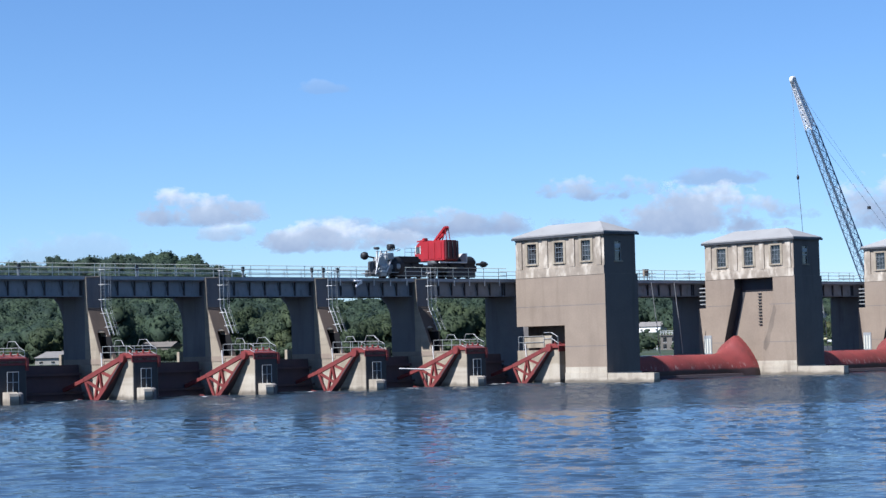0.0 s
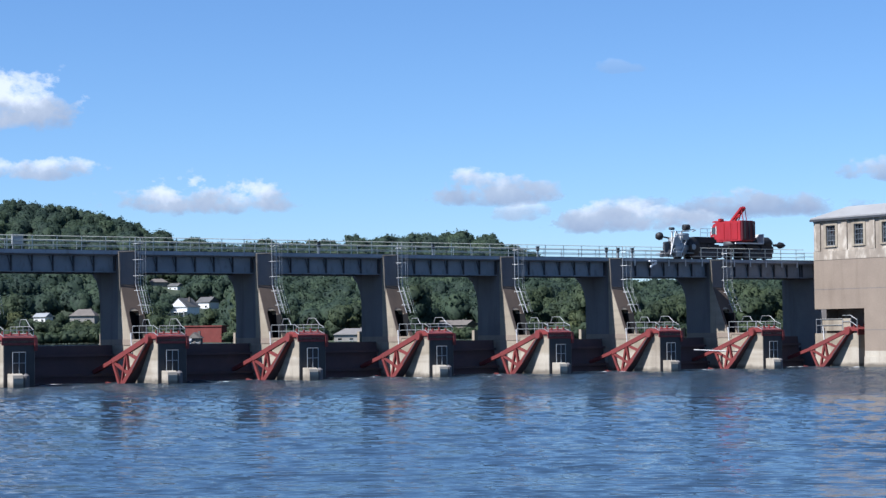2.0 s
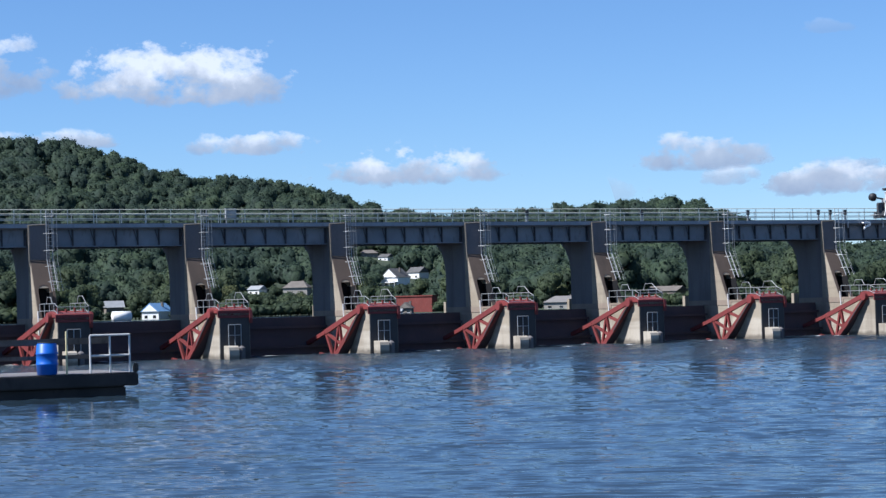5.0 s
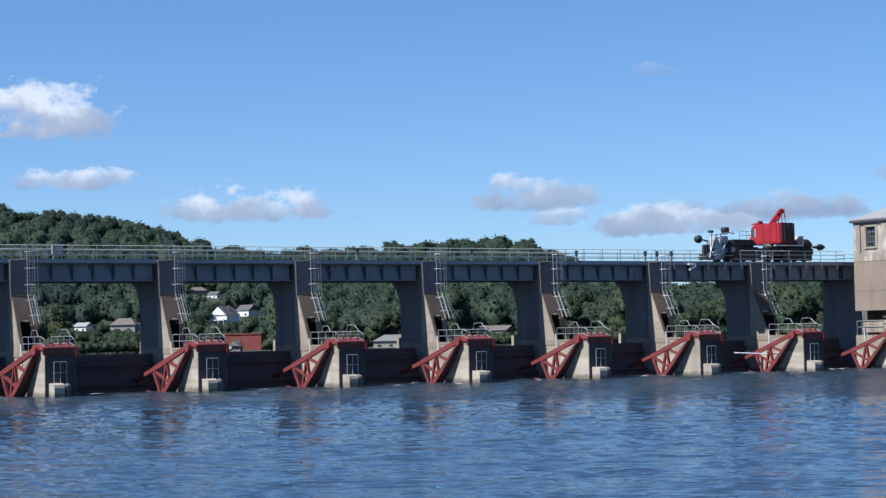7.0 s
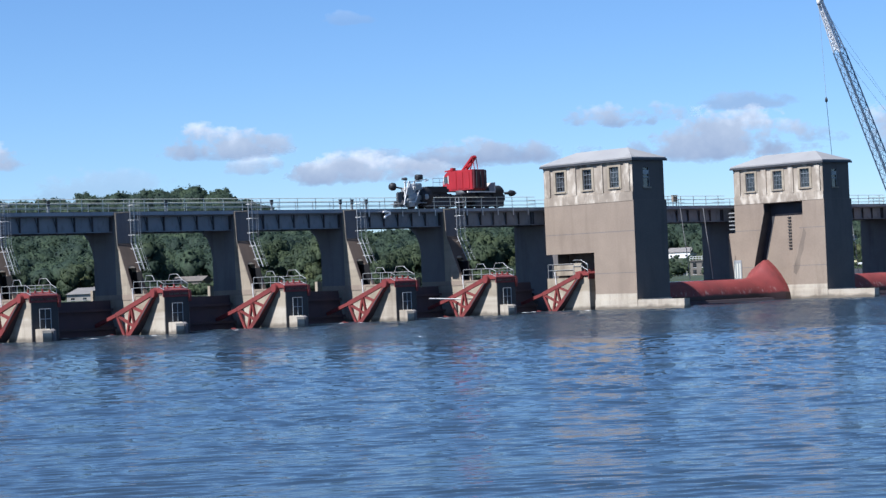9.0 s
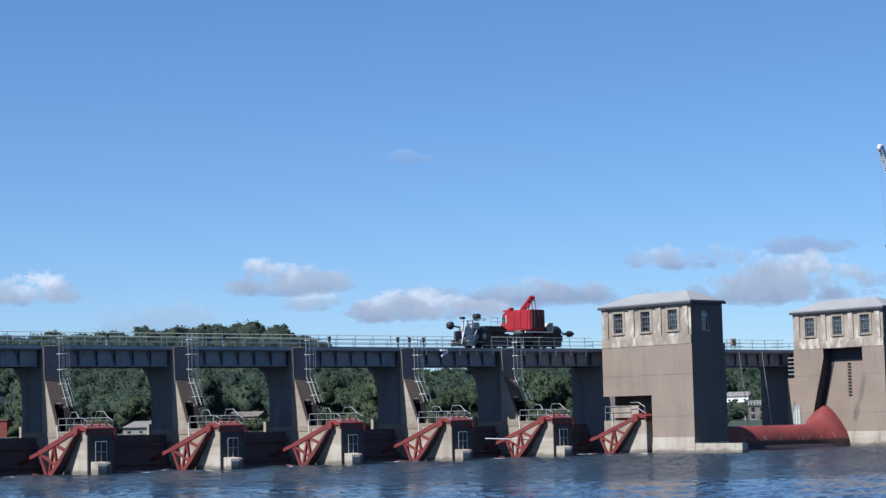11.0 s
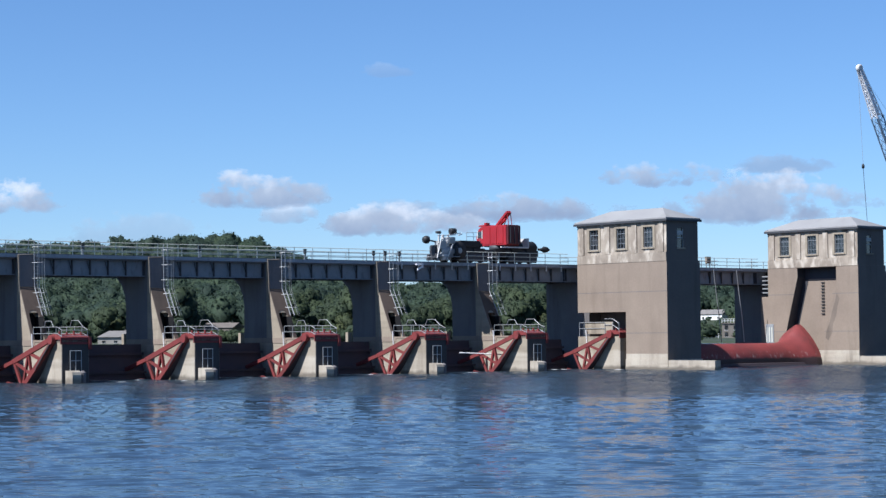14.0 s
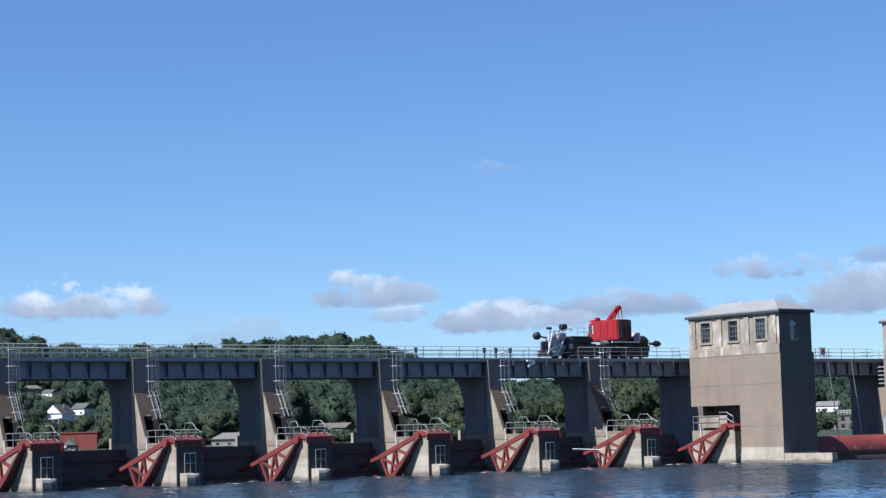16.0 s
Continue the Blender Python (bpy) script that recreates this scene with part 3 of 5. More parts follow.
def make_window(parent, y0, y1, z0, z1, x):
    w = part("window", boxes((x + 0.162, x + 0.19, y0, y1, z0, z1)), GLASS, parent, "dark glazed steel window")
    bm = bmesh.new()
    wall_x(bm, x + 0.10, x + 0.16, y0, y1, z0, z1, [(y0 + 0.05, y1 - 0.05, z0 + 0.05, z1 - 0.05)])
    for i in (1, 2):
        y = y0 + (y1 - y0) * i / 3
        box(bm, x + 0.11, x + 0.155, y - 0.014, y + 0.014, z0 + 0.05, z1 - 0.05)
    for i, t in ((1, 0.04), (2, 0.03), (3, 0.06)):
        z = z0 + (z1 - z0) * i / 4
        box(bm, x + 0.105, x + 0.156, y0 + 0.05, y1 - 0.05, z - t / 2, z + t / 2)
    part("frame", bm, STEEL, w)
    part("sill", boxes((x - 0.12, x + 0.1, y0 - 0.12, y1 + 0.12, z0 - 0.16, z0 - 0.002)), CONC_BASE, w)


def make_tower(kind):
    lab = "beige concrete gate tower with white hipped roof"
    t = base("gate_tower", (0, 0, 0), lab + (", notched at its base" if kind == 0 else " and slanted slot"), "tower", "gate towers")
    W, Y0, Y1 = 4.7, -13.95, -1.35
    D = 1.15
    # body behind the face layer
    bm = bmesh.new()
    if kind == 0:
        wall_x(bm, D, 3.2, Y0, Y1, 1.0, 10.66, [(-8.25, Y1, 3.3, 5.72)])
        box(bm, 3.2, W, Y0, Y1, 1.0, 10.66)
    else:
        box(bm, D, W, Y0, Y1, 1.0, 10.66)
    part("body", bm, CONC, t)
    bm = bmesh.new()
    if kind == 0:
        wall_x(bm, 0, D, Y0, Y1, 1.0, 10.66, [(-8.25, Y1, 1.0, 5.72)])
    else:
        prism(bm, [(Y1, 1.0), (Y1, 10.57), (-5.55, 10.57), (-5.6, 9.6), (-4.15, 4.6), (-3.2, 1.0)], 0, D)
        prism(bm, [(Y0, 1.0), (Y0, 10.57), (-10.98, 10.57), (-10.98, 8.6), (-9.2, 3.0), (-9.2, 1.0)], 0, D)
        box(bm, 0, D, Y0, Y1, 10.572, 10.66)
    part("side_wall", bm, CONC, t)
    # pour joints
    for z in (7.68, 3.6):
        spans = [(Y0, Y1)] if kind == 0 and z > 5.8 else [(Y0, -8.25)] if kind == 0 else [(Y0, -10.4 if z > 5 else -9.3), (-5.0 if z > 5 else -3.9, Y1)]
        for a, b in spans:
            part("pour_joint", boxes((-0.004, 0.03, a, b, z - 0.025, z + 0.025)), CONC_DARK, t)
        part("pour_joint", boxes((0, W, Y0 - 0.004, Y0 + 0.03, z - 0.025, z + 0.025)), CONC_DARK, t)
    # shade of the downstream side is put into this plate's colour
    part("end_face", boxes((0.0, W, Y0 - 0.006, Y0 - 0.002, 1.0, 10.65)), CONC_END, t, "stained downstream face, shade painted in")
    part("wash_band", boxes((-0.03, 0.0, Y0, -8.26 if kind == 0 else Y1, 1.002, 1.55)), CONC_BASE, t, "pale washed band above the footing")
    if kind:
        # three added dark plates paint the shade inside slot and lintel
        part("lintel_shade_plate", boxes((D - 0.02, D - 0.002, -10.96, -5.6, 9.35, 10.56)), STEEL_DK, t, "dark plate for the shade above the gate slot")
        part("slot_shade_back", prism(bmesh.new(), [(-5.62, 9.6), (-4.17, 4.6), (-3.22, 1.02), (-3.9, 1.02), (-4.85, 4.6), (-6.3, 9.6)], D - 0.03, D - 0.002), STEEL_DK, t, "dark plate for the shade in the gate slot")
        part("slot_shade_cheek", prism(bmesh.new(), [(-5.62, 10.5), (-5.61, 9.6), (-4.16, 4.6), (-3.21, 1.02), (-3.23, 1.02), (-4.18, 4.6), (-5.63, 9.6), (-5.64, 10.5)], 0.02, D - 0.04), STEEL_DK, t)
        part("seep_stain", prism(bmesh.new(), [(-11.02, 7.7), (-10.75, 6.8), (-10.35, 5.8), (-10.0, 4.6), (-9.5, 3.6), (-9.4, 2.9), (-9.75, 2.6), (-10.3, 3.4), (-10.45, 4.4), (-10.9, 5.3), (-11.1, 6.3), (-11.4, 7.1)], -0.004, 0.0), CONC_SEEP, t, "grey seepage stain")
    # machinery house
    bm = bmesh.new()
    hz0, hz1 = 10.66, 14.72
    wall_x(bm, 0.06, 0.36, Y0 + 0.05, Y1 - 0.02, hz0, hz1, [(a, b, 12.03, 14.02) for a, b in WIN_Y])
    box(bm, W - 0.5, W - 0.2, Y0 + 0.05, Y1 - 0.02, hz0, hz1)
    # end walls with one window opening downstream
    for x0, x1, z0, z1 in ((0.36, 1.57, hz0, hz1), (2.47, W - 0.5, hz0, hz1), (1.57, 2.47, hz0, 11.95), (1.57, 2.47, 13.85, hz1)):
        box(bm, x0, x1, Y0 + 0.05, Y0 + 0.35, z0, z1)
    box(bm, 0.36, W - 0.5, Y1 - 0.32, Y1 - 0.02, hz0, hz1)
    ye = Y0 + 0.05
    # same painted shade on the house's end wall
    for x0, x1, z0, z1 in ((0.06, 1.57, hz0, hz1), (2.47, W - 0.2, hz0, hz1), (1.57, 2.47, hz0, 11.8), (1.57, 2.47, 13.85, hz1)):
        part("house_end_face", boxes((x0, x1, ye - 0.006, ye - 0.002, z0, z1)), CONC_END, t, "stained end wall, shade painted in")
    house = part("machinery_house", bm, CONC_UP, t, "stained weathered concrete machinery house")
    for y in (-13.2, -9.55, -5.75, -2.0):
        part("pilaster", boxes((-0.05, 0.06, y - 0.36, y + 0.36, 11.52, 14.38)), CONC_UP, house)
    part("band", boxes((-0.03, 0.06, Y0 + 0.05, Y1 - 0.02, 10.62, 11.5)), CONC_UP, house)
    part("cornice", boxes((-0.04, 0.06, Y0 + 0.05, Y1 - 0.02, 14.4, 14.72)), CONC_UP, house)
    for a, b in WIN_Y:
        make_window(t, a, b, 12.03, 14.02, 0.06)
        bm = bmesh.new()
        wall_x(bm, 0.0, 0.058, a - 0.32, b + 0.32, 11.86, 14.22, [(a - 0.02, b + 0.02, 11.86, 14.04)])
        part("window_surround", bm, CONC_BASE, t, "pale plaster window surround")
    w = part("window", boxes((1.57, 2.47, Y0 + 0.2, Y0 + 0.23, 11.95, 13.85)), GLASS, t, "dark glazed steel window")
    part("frame", boxes((1.57, 2.47, Y0 + 0.1, Y0 + 0.16, 12.85, 12.95), (1.57, 1.63, Y0 + 0.1, Y0 + 0.16, 11.95, 13.85), (2.41, 2.47, Y0 + 0.1, Y0 + 0.16, 11.95, 13.85), (1.63, 2.41, Y0 + 0.1, Y0 + 0.16, 13.2, 13.6)), GALV, w)
    part("sill", boxes((1.45, 2.6, Y0 - 0.08, Y0 + 0.1, 11.8, 11.948)), CONC_BASE, w)
    # roof
    bm = bmesh.new()
    e0, e1, a, b, z = -0.14, W + 0.05, Y0 - 0.13, Y1 + 0.25, 14.74
    lo = [bm.verts.new(v) for v in ((e0, a, z), (e1, a, z), (e1, b, z), (e0, b, z))]
    hi = [bm.verts.new(v) for v in ((e0, a, z + 0.13), (e1, a, z + 0.13), (e1, b, z + 0.13), (e0, b, z + 0.13))]
    rg = [bm.verts.new((2.4, -11.2, 16.02)), bm.verts.new((2.4, -3.9, 16.02))]
    bm.faces.new(lo[::-1])
    for i in range(4):
        j = (i + 1) % 4
        bm.faces.new((lo[i], lo[j], hi[j], hi[i]))
    bm.faces.new((hi[0], hi[1], rg[0]))
    bm.faces.new((hi[1], hi[2], rg[1], rg[0]))
    bm.faces.new((hi[2], hi[3], rg[1]))
    bm.faces.new((hi[3], hi[0], rg[0], rg[1]))
    rf = part("roof", bm, ROOFW, t, "bright white hipped roof")
    bm = boxes((-0.24, W + 0.07, Y0 - 0.27, Y0 - 0.15, 14.52, 14.735), (-0.24, -0.145, Y0 - 0.148, Y1 + 0.27, 14.52, 14.735))
    part("fascia", bm, STEEL_DK, rf, "dark roof edge")
    # footing and shelf
    bm = bmesh.new()
    ylo = -8.26 if kind == 0 else Y1
    box(bm, -0.12, W + 0.1, Y0 - 0.1, ylo, -3, 1.0)
    box(bm, -0.06, 0.7, Y0 - 6.2, Y0 - 0.1, -3, 0.92)
    box(bm, -0.16, 0.75, Y0 - 6.25, ylo, -3, 0.3)
    part("footing", bm, CONC_BASE, t, "pale water-washed concrete footing")
    # stem under the bridge, the deck's shade put into its colour
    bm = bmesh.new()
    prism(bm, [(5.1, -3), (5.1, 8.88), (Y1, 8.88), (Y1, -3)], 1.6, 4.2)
    part("stem", bm, CONC_DARK, t, "tower column under the bridge, shade painted dark")
    if kind == 0:
        bm = boxes((0.0, D - 0.002, -7.4, Y1, -3, 3.3))
        part("notch_base", bm, CONC_BASE, t)
        # back and side of the notch coloured dark for its deep shade
        part("notch_shade_lining", boxes((3.17, 3.195, -8.24, Y1 - 0.01, 3.31, 5.71), (0.05, 3.17, -8.247, -8.23, 3.31, 5.71)), CONC_DARK, t, "inner wall of the notch, shade painted dark")
        part("apron_plate", boxes((0.1, 0.2, -6.3, -2.3, 3.55, 4.75)), CONC_BASE, t, "pale concrete upstand")
        bm = bmesh.new()
        for y in (-1.5, -2.2, -5.2, -6.3, -7.2):
            path_rod(bm, [(0.05, y, 3.3), (0.05, y, 4.7)], 0.03)
        for z in (4.1, 4.7):
            path_rod(bm, [(0.05, -1.5, z), (0.05, -2.2, z), (0.05, -5.2, z)], 0.03)
            path_rod(bm, [(0.05, -5.2, z + 0.35), (0.05, -6.3, z + 0.35), (0.05, -7.2, z - 0.1)], 0.03)
        part("platform_railing", bm, GALV, t, "grey pipe railing")
    else:
        bm = boxes((0.0, 1.6, Y1, -0.25, -3, 7.5))
        part("wing_wall", bm, CONC, t)
        for i in range(5):
            z = 7.9 + 0.45 * i
            part("louvre_slat", boxes((0.2, 1.62, Y1 - 0.01, -0.3, z, z + 0.12)), GALV, t)
        d = part("door", boxes((-0.06, 0.0, -2.1, -0.95, 2.35, 4.45)), GALV, t, "grey steel door with white slats")
        for i in range(3):
            y = -1.95 + 0.38 * i
            part("slat", boxes((-0.085, -0.06, y, y + 0.16, 2.45, 4.1)), RAILP, d)
        for i in range(11):
            z = 5.5 + 0.34 * i
            part("rung", boxes((D - 0.14, D + 0.01, -8.45, -8.0, z, z + 0.07)), STEEL_DK, t)
    return t


tower1 = make_tower(0)
tower2 = make_tower(1)
tower2.matrix_world = pose(TOWER_STEP, 0, 0)
copy_thing(tower2, pose(2 * TOWER_STEP, 0, 0))
copy_thing(tower2, pose(3 * TOWER_STEP, 0, 0))


# ---- roller gates ----
def roller_mat():
    m = Mat("roller_red", 0.6)
    c = m.ramp(m.noise(0.5, 5), [(0.3, (0.135, 0.026, 0.025)), (0.7, (0.19, 0.034, 0.031))])
    sep = m.node("ShaderNodeSeparateXYZ")
    m.link(m.co, sep.inputs[0])
    z = m.math("ADD", m.math("ADD", sep.outputs[2], -0.35), m.math("MULTIPLY", m.noise(0.7, 4), 0.5))
    # ice-scraped line with pale bare scuffs, near-black band below it
    scuff = m.math("MULTIPLY", m.ramp(m.noise(3.0, 6, (1.0, 1.0, 0.3), 0.7), [(0.54, (0, 0, 0)), (0.64, (1, 1, 1))]),
                   m.ramp(m.math("MULTIPLY", z, 0.25), [(0.17, (0, 0, 0)), (0.22, (1, 1, 1)), (0.3, (0.5, 0.5, 0.5)), (0.38, (0, 0, 0))]))
    c = m.mix(m.math("MULTIPLY", scuff, 0.6), c, (0.42, 0.37, 0.33))
    streak = m.ramp(m.noise(1.1, 4, (1, 1, 0.1)), [(0.5, (0, 0, 0)), (0.7, (1, 1, 1))])
    c = m.mix(m.math("MULTIPLY", streak, 0.35), c, (0.07, 0.026, 0.022))
    low_band = m.ramp(m.math("MULTIPLY", z, 0.25), [(0.15, (1, 1, 1)), (0.2, (0, 0, 0))])
    c = m.mix(m.math("MULTIPLY", low_band, 0.9), c, (0.02, 0.018, 0.018))
    return m.done(c, m.noise(8, 3), 0.15, 0.02)


ROLLER_RED = roller_mat()


def make_roller():
    g = base("roller_gate", (0, 0, 0), "large faded red steel roller gate drum with flared end shield", "dam gate", "roller gates")
    yc, zc, r = -6.0, 0.45, 1.95
    bm = bmesh.new()
    n = 40
    rings = []
    for x in [4.75 + (TOWER_STEP - 4.8) * i / 24 for i in range(25)]:
        rings.append([bm.verts.new((x, yc + r * math.cos(2 * math.pi * k / n), zc + r * math.sin(2 * math.pi * k / n))) for k in range(n)])
    for p, q in zip(rings, rings[1:]):
        for k in range(n):
            f = bm.faces.new((p[k], q[k], q[(k + 1) % n], p[(k + 1) % n]))
            f.smooth = True
    bm.faces.new(rings[0])
    bm.faces.new(rings[-1][::-1])
    part("drum", bm, ROLLER_RED, g)
    bm = bmesh.new()
    for x in [4.9 + i * 2.9 for i in range(9)]:
        rod(bm, (x, yc, zc), (x + 0.05, yc, zc), r + 0.008, None, 40)
    part("plate_seams", bm, ROLLER_RED, g)
    # end shield, swept in to meet the drum
    bm = bmesh.new()
    sh = [(-3.1, 1.4), (-3.35, 2.3), (-3.7, 2.85), (-4.25, 3.35), (-5.05, 3.85), (-6.0, 4.36), (-6.5, 4.0), (-6.95, 3.6), (-7.7, 2.8), (-8.2, 2.1), (-8.6, 1.4), (-8.9, 0.7), (-9.1, -0.2), (-9.0, -1.2), (-6, -1.6), (-3.6, -1)]
    xs = TOWER_STEP
    outer = [bm.verts.new((xs - 0.1, y, z)) for y, z in sh]
    inner = [bm.verts.new((xs - 0.9, y, z)) for y, z in sh]
    neck = []
    for y, z in sh:
        a = math.atan2(z - zc, y - yc)
        neck.append(bm.verts.new((xs - 4.2, yc + (r + 0.01) * math.cos(a), zc + (r + 0.01) * math.sin(a))))
    m = len(sh)
    mids = []
    for t, w in ((0.25, 0.55), (0.5, 0.26), (0.75, 0.08)):
        mids.append([bm.verts.new(Vector((p.co.x + (q.co.x - p.co.x) * t, q.co.y + (p.co.y - q.co.y) * w, q.co.z + (p.co.z - q.co.z) * w))) for p, q in zip(inner, neck)])
    rows = [outer, inner, *mids, neck]
    for p, q in zip(rows, rows[1:]):
        for i in range(m):
            j = (i + 1) % m
            bm.faces.new((p[i], p[j], q[j], q[i])).smooth = p is not outer
    bm.faces.new(outer)
    part("end_shield", bm, ROLLER_RED, g, "flared red end shield")
    bm = bmesh.new()
    prism(bm, [(-7.6, -0.3), (-7.95, 0.3), (-8.3, 0.28), (-8.6, -0.6), (-7.9, -0.9)], 6, xs - 1.0)
    part("apron", bm, REDBROWN, g, "dark stained lower apron")
    return g


roller = make_roller()
copy_thing(roller, pose(TOWER_STEP, 0, 0))
copy_thing(roller, pose(2 * TOWER_STEP, 0, 0))


# ---- foam where the gates discharge ----
FOAM = Mat("foam", 0.9).done((0.45, 0.45, 0.44))


def make_foam():
    rng = random.Random(8)
    bm = bmesh.new()
    for k in range(0, 10):
        for i in range(3):
            x, y = bay_x(k) - rng.uniform(0, 9), rng.uniform(-4.5, -1.0) if rng.random() < 0.6 else rng.uniform(-10.5, -5)
            w, d = rng.uniform(0.2, 0.9), rng.uniform(0.1, 0.3)
            vs = [bm.verts.new((x + w * math.cos(a) * rng.uniform(0.5, 1), y + d * math.sin(a) * rng.uniform(0.5, 1), 0.02 + rng.uniform(0, 0.02))) for a in [j * 0.785 for j in range(8)]]
            top = bm.verts.new((x, y, 0.05 + rng.uniform(0, 0.03)))
            for j in range(8):
                bm.faces.new((vs[j], vs[(j + 1) % 8], top))
    tagged(part("foam", bm, FOAM), "flecks of white foam below the gates", "foam", kind="stuff")


make_foam()


# ---- crane car on the bridge ----
def lathe(bm, prof, axis_at, axis="x", n=20):
    """A turned body: prof is a list of (along, radius)."""
    rings = []
    for s, r in prof:
        ring = []
        for k in range(n):
            a = 2 * math.pi * k / n
            c, d = r * math.cos(a), r * math.sin(a)
            o = {"x": (s, c, d), "y": (c, s, d), "z": (c, d, s)}[axis]
            ring.append(bm.verts.new(Vector(axis_at) + Vector(o)))
        rings.append(ring)
    for p, q in zip(rings, rings[1:]):
        for k in range(n):
            bm.faces.new((p[k], p[(k + 1) % n], q[(k + 1) % n], q[k])).smooth = True
    bm.faces.new(rings[0][::-1])
    bm.faces.new(rings[-1])
    return bm


def bevelled(rows, w=0.06):
    bm = boxes(*rows)
    bmesh.ops.bevel(bm, geom=list(bm.edges), offset=w, segments=2, affect="EDGES")
    return bm


def make_crane_car():
    c = base("crane_car", (0, 0, 10.78), "black rail crane car with bright red cab and silver winch", "rail crane")
    o = Matrix.Translation((0, 0, -10.78))

    def add(name, bm, mat, parent=c, label=""):
        bm.transform(o)
        return part(name, bm, mat, parent, label)

    add("chassis", boxes((-14.2, -2.8, 1.5, 1.75, 11.5, 12.1), (-14.2, -2.8, 4.3, 4.55, 11.5, 12.1), (-14.2, -13.9, 1.75, 4.3, 11.5, 12.1), (-3.1, -2.8, 1.75, 4.3, 11.5, 12.1), (-13.9, -3.1, 1.75, 4.3, 11.85, 12.05)), STEEL_DK)
    for x in (-13.0, -11.7, -10.4, -6.4, -5.1, -3.8):
        for y in (1.62, 4.16):
            add("wheel", lathe(bmesh.new(), [(y, 0.2), (y, 0.5), (y + 0.04, 0.52), (y + 0.3, 0.52), (y + 0.34, 0.5), (y + 0.34, 0.2)], (x, 0, 11.3), "y"), BLACK)
    for x0, x1 in ((-13.6, -9.7), (-7.0, -3.1)):
        add("track_frame", bevelled([(x0, x1, 1.25, 1.48, 10.85, 11.75)], 0.1), STEEL_DK)
    for x0 in (-13.4, -11.6, -8.9, -6.6, -4.6):
        add("side_box", bevelled([(x0, x0 + 1.5, 1.3, 1.49, 11.3, 12.2)], 0.06), BLACK)
    add("rear_hood", bevelled([(-5.7, -3.0, 2.7, 4.3, 12.1, 13.1)], 0.3), BLACK, c, "black rounded rear hood")
    add("engine_hood", bevelled([(-13.3, -10.2, 1.4, 3.2, 12.1, 12.95)], 0.25), BLACK, c, "black rounded engine hood")
    add("fuel_tank", lathe(bmesh.new(), [(-5.6, 0.3), (-5.5, 0.62), (-3.2, 0.62), (-2.9, 0.45), (-2.6, 0.2)], (0, 2.0, 12.45)), BLACK, c, "black round tank")
    add("tow_arm", lathe(bmesh.new(), [(-2.7, 0.12), (-2.2, 0.16), (-1.9, 0.34), (-1.5, 0.28), (-1.1, 0.05)], (0, 1.6, 12.25)), BLACK, c, "black pointed coupling arm")
    add("step_plate", boxes((-8.6, -4.9, 0.6, 0.75, 12.28, 12.42), (-5.0, -4.86, 0.6, 2.4, 12.42, 13.3)), WHITE, c, "white step plate")
    bm = bmesh.new()
    for x in (-12.4, -11.5, -10.7):
        path_rod(bm, [(x, 1.5, 12.9), (x, 1.5, 13.75)], 0.025)
    for z in (13.35, 13.75):
        path_rod(bm, [(-12.4, 1.5, z), (-10.7, 1.5, z)], 0.025)
    add("hood_rail", bm, GALV)
    # turntable and red upper works
    add("turntable", lathe(bmesh.new(), [(12.05, 1.0), (12.6, 1.0)], (-7.1, 2.7, 0), "z", 24), STEEL_DK)
    cab = prism(bmesh.new(), [(0.5, 12.55), (5.15, 12.55), (5.2, 13.6), (4.8, 14.4), (4.2, 14.62), (0.5, 14.62)], -8.0, -6.25)
    bmesh.ops.bevel(cab, geom=list(cab.edges), offset=0.07, segments=2, affect="EDGES")
    upper = add("superstructure", cab, CRANE_RED, c, "bright red machinery cab")
    bm = bmesh.new()
    prism(bm, [(4.0, 14.6), (4.9, 14.6), (4.85, 14.72), (4.2, 14.78), (3.9, 14.7)], -7.9, -6.4)
    add("roof_hump", bm, CRANE_RED, upper)
    add("roof_vent", bevelled([(-7.7, -7.2, 3.9, 4.3, 14.6, 14.98)], 0.05), CRANE_RED, upper)
    add("cab_window", boxes((-8.03, -7.99, 4.25, 4.85, 13.45, 14.1)), GLASS, upper, "dark cab window")
    for y in (4.15, 4.85):
        add("cab_frame", boxes((-8.05, -8.0, y, y + 0.1, 13.35, 14.2)), WHITE, upper)
    for y in (1.4, 2.4, 3.4):
        add("side_door", bevelled([(-8.04, -7.98, y - 0.42, y + 0.42, 12.75, 14.45)], 0.015), CRANE_RED, upper)
    # the rear side's shade is painted on in maroon
    add("counterweight", bevelled([(-7.98, -6.28, 0.25, 0.55, 12.65, 14.55)], 0.05), CRANE_RED_SHADE, upper, "rear counterweight, shaded side painted maroon")
    for x in (-7.7, -7.15, -6.6):
        add("rear_post", boxes((x - 0.04, x + 0.04, 0.17, 0.245, 12.8, 14.4)), STEEL_DK, upper)
    bm = bmesh.new()
    for x in (-7.45, -7.0):
        bar(bm, (x, 2.7, 14.55), (x, 1.0, 15.9), 0.16, 0.22)
        bar(bm, (x, 1.0, 15.9), (x, 0.75, 14.55), 0.06)
        bar(bm, (x, 2.0, 14.6), (x, 1.5, 15.5), 0.08)
    for y, z in ((1.0, 15.9), (1.6, 15.4), (2.2, 14.9)):
        bar(bm, (-7.5, y, z), (-6.95, y, z), 0.12)
    bar(bm, (-7.22, 1.5, 15.4), (-7.22, 0.9, 15.95), 0.4, 0.25)
    add("gantry", bm, CRANE_RED, upper, "red steel gantry frame")
    # silver winch machine cantilevered over the downstream edge
    shift = Matrix.Translation((-1.8, -2.1, 0))

    def put(name, bm, mat, parent=c, label=""):
        bm.transform(shift)
        return add(name, bm, mat, parent, label)

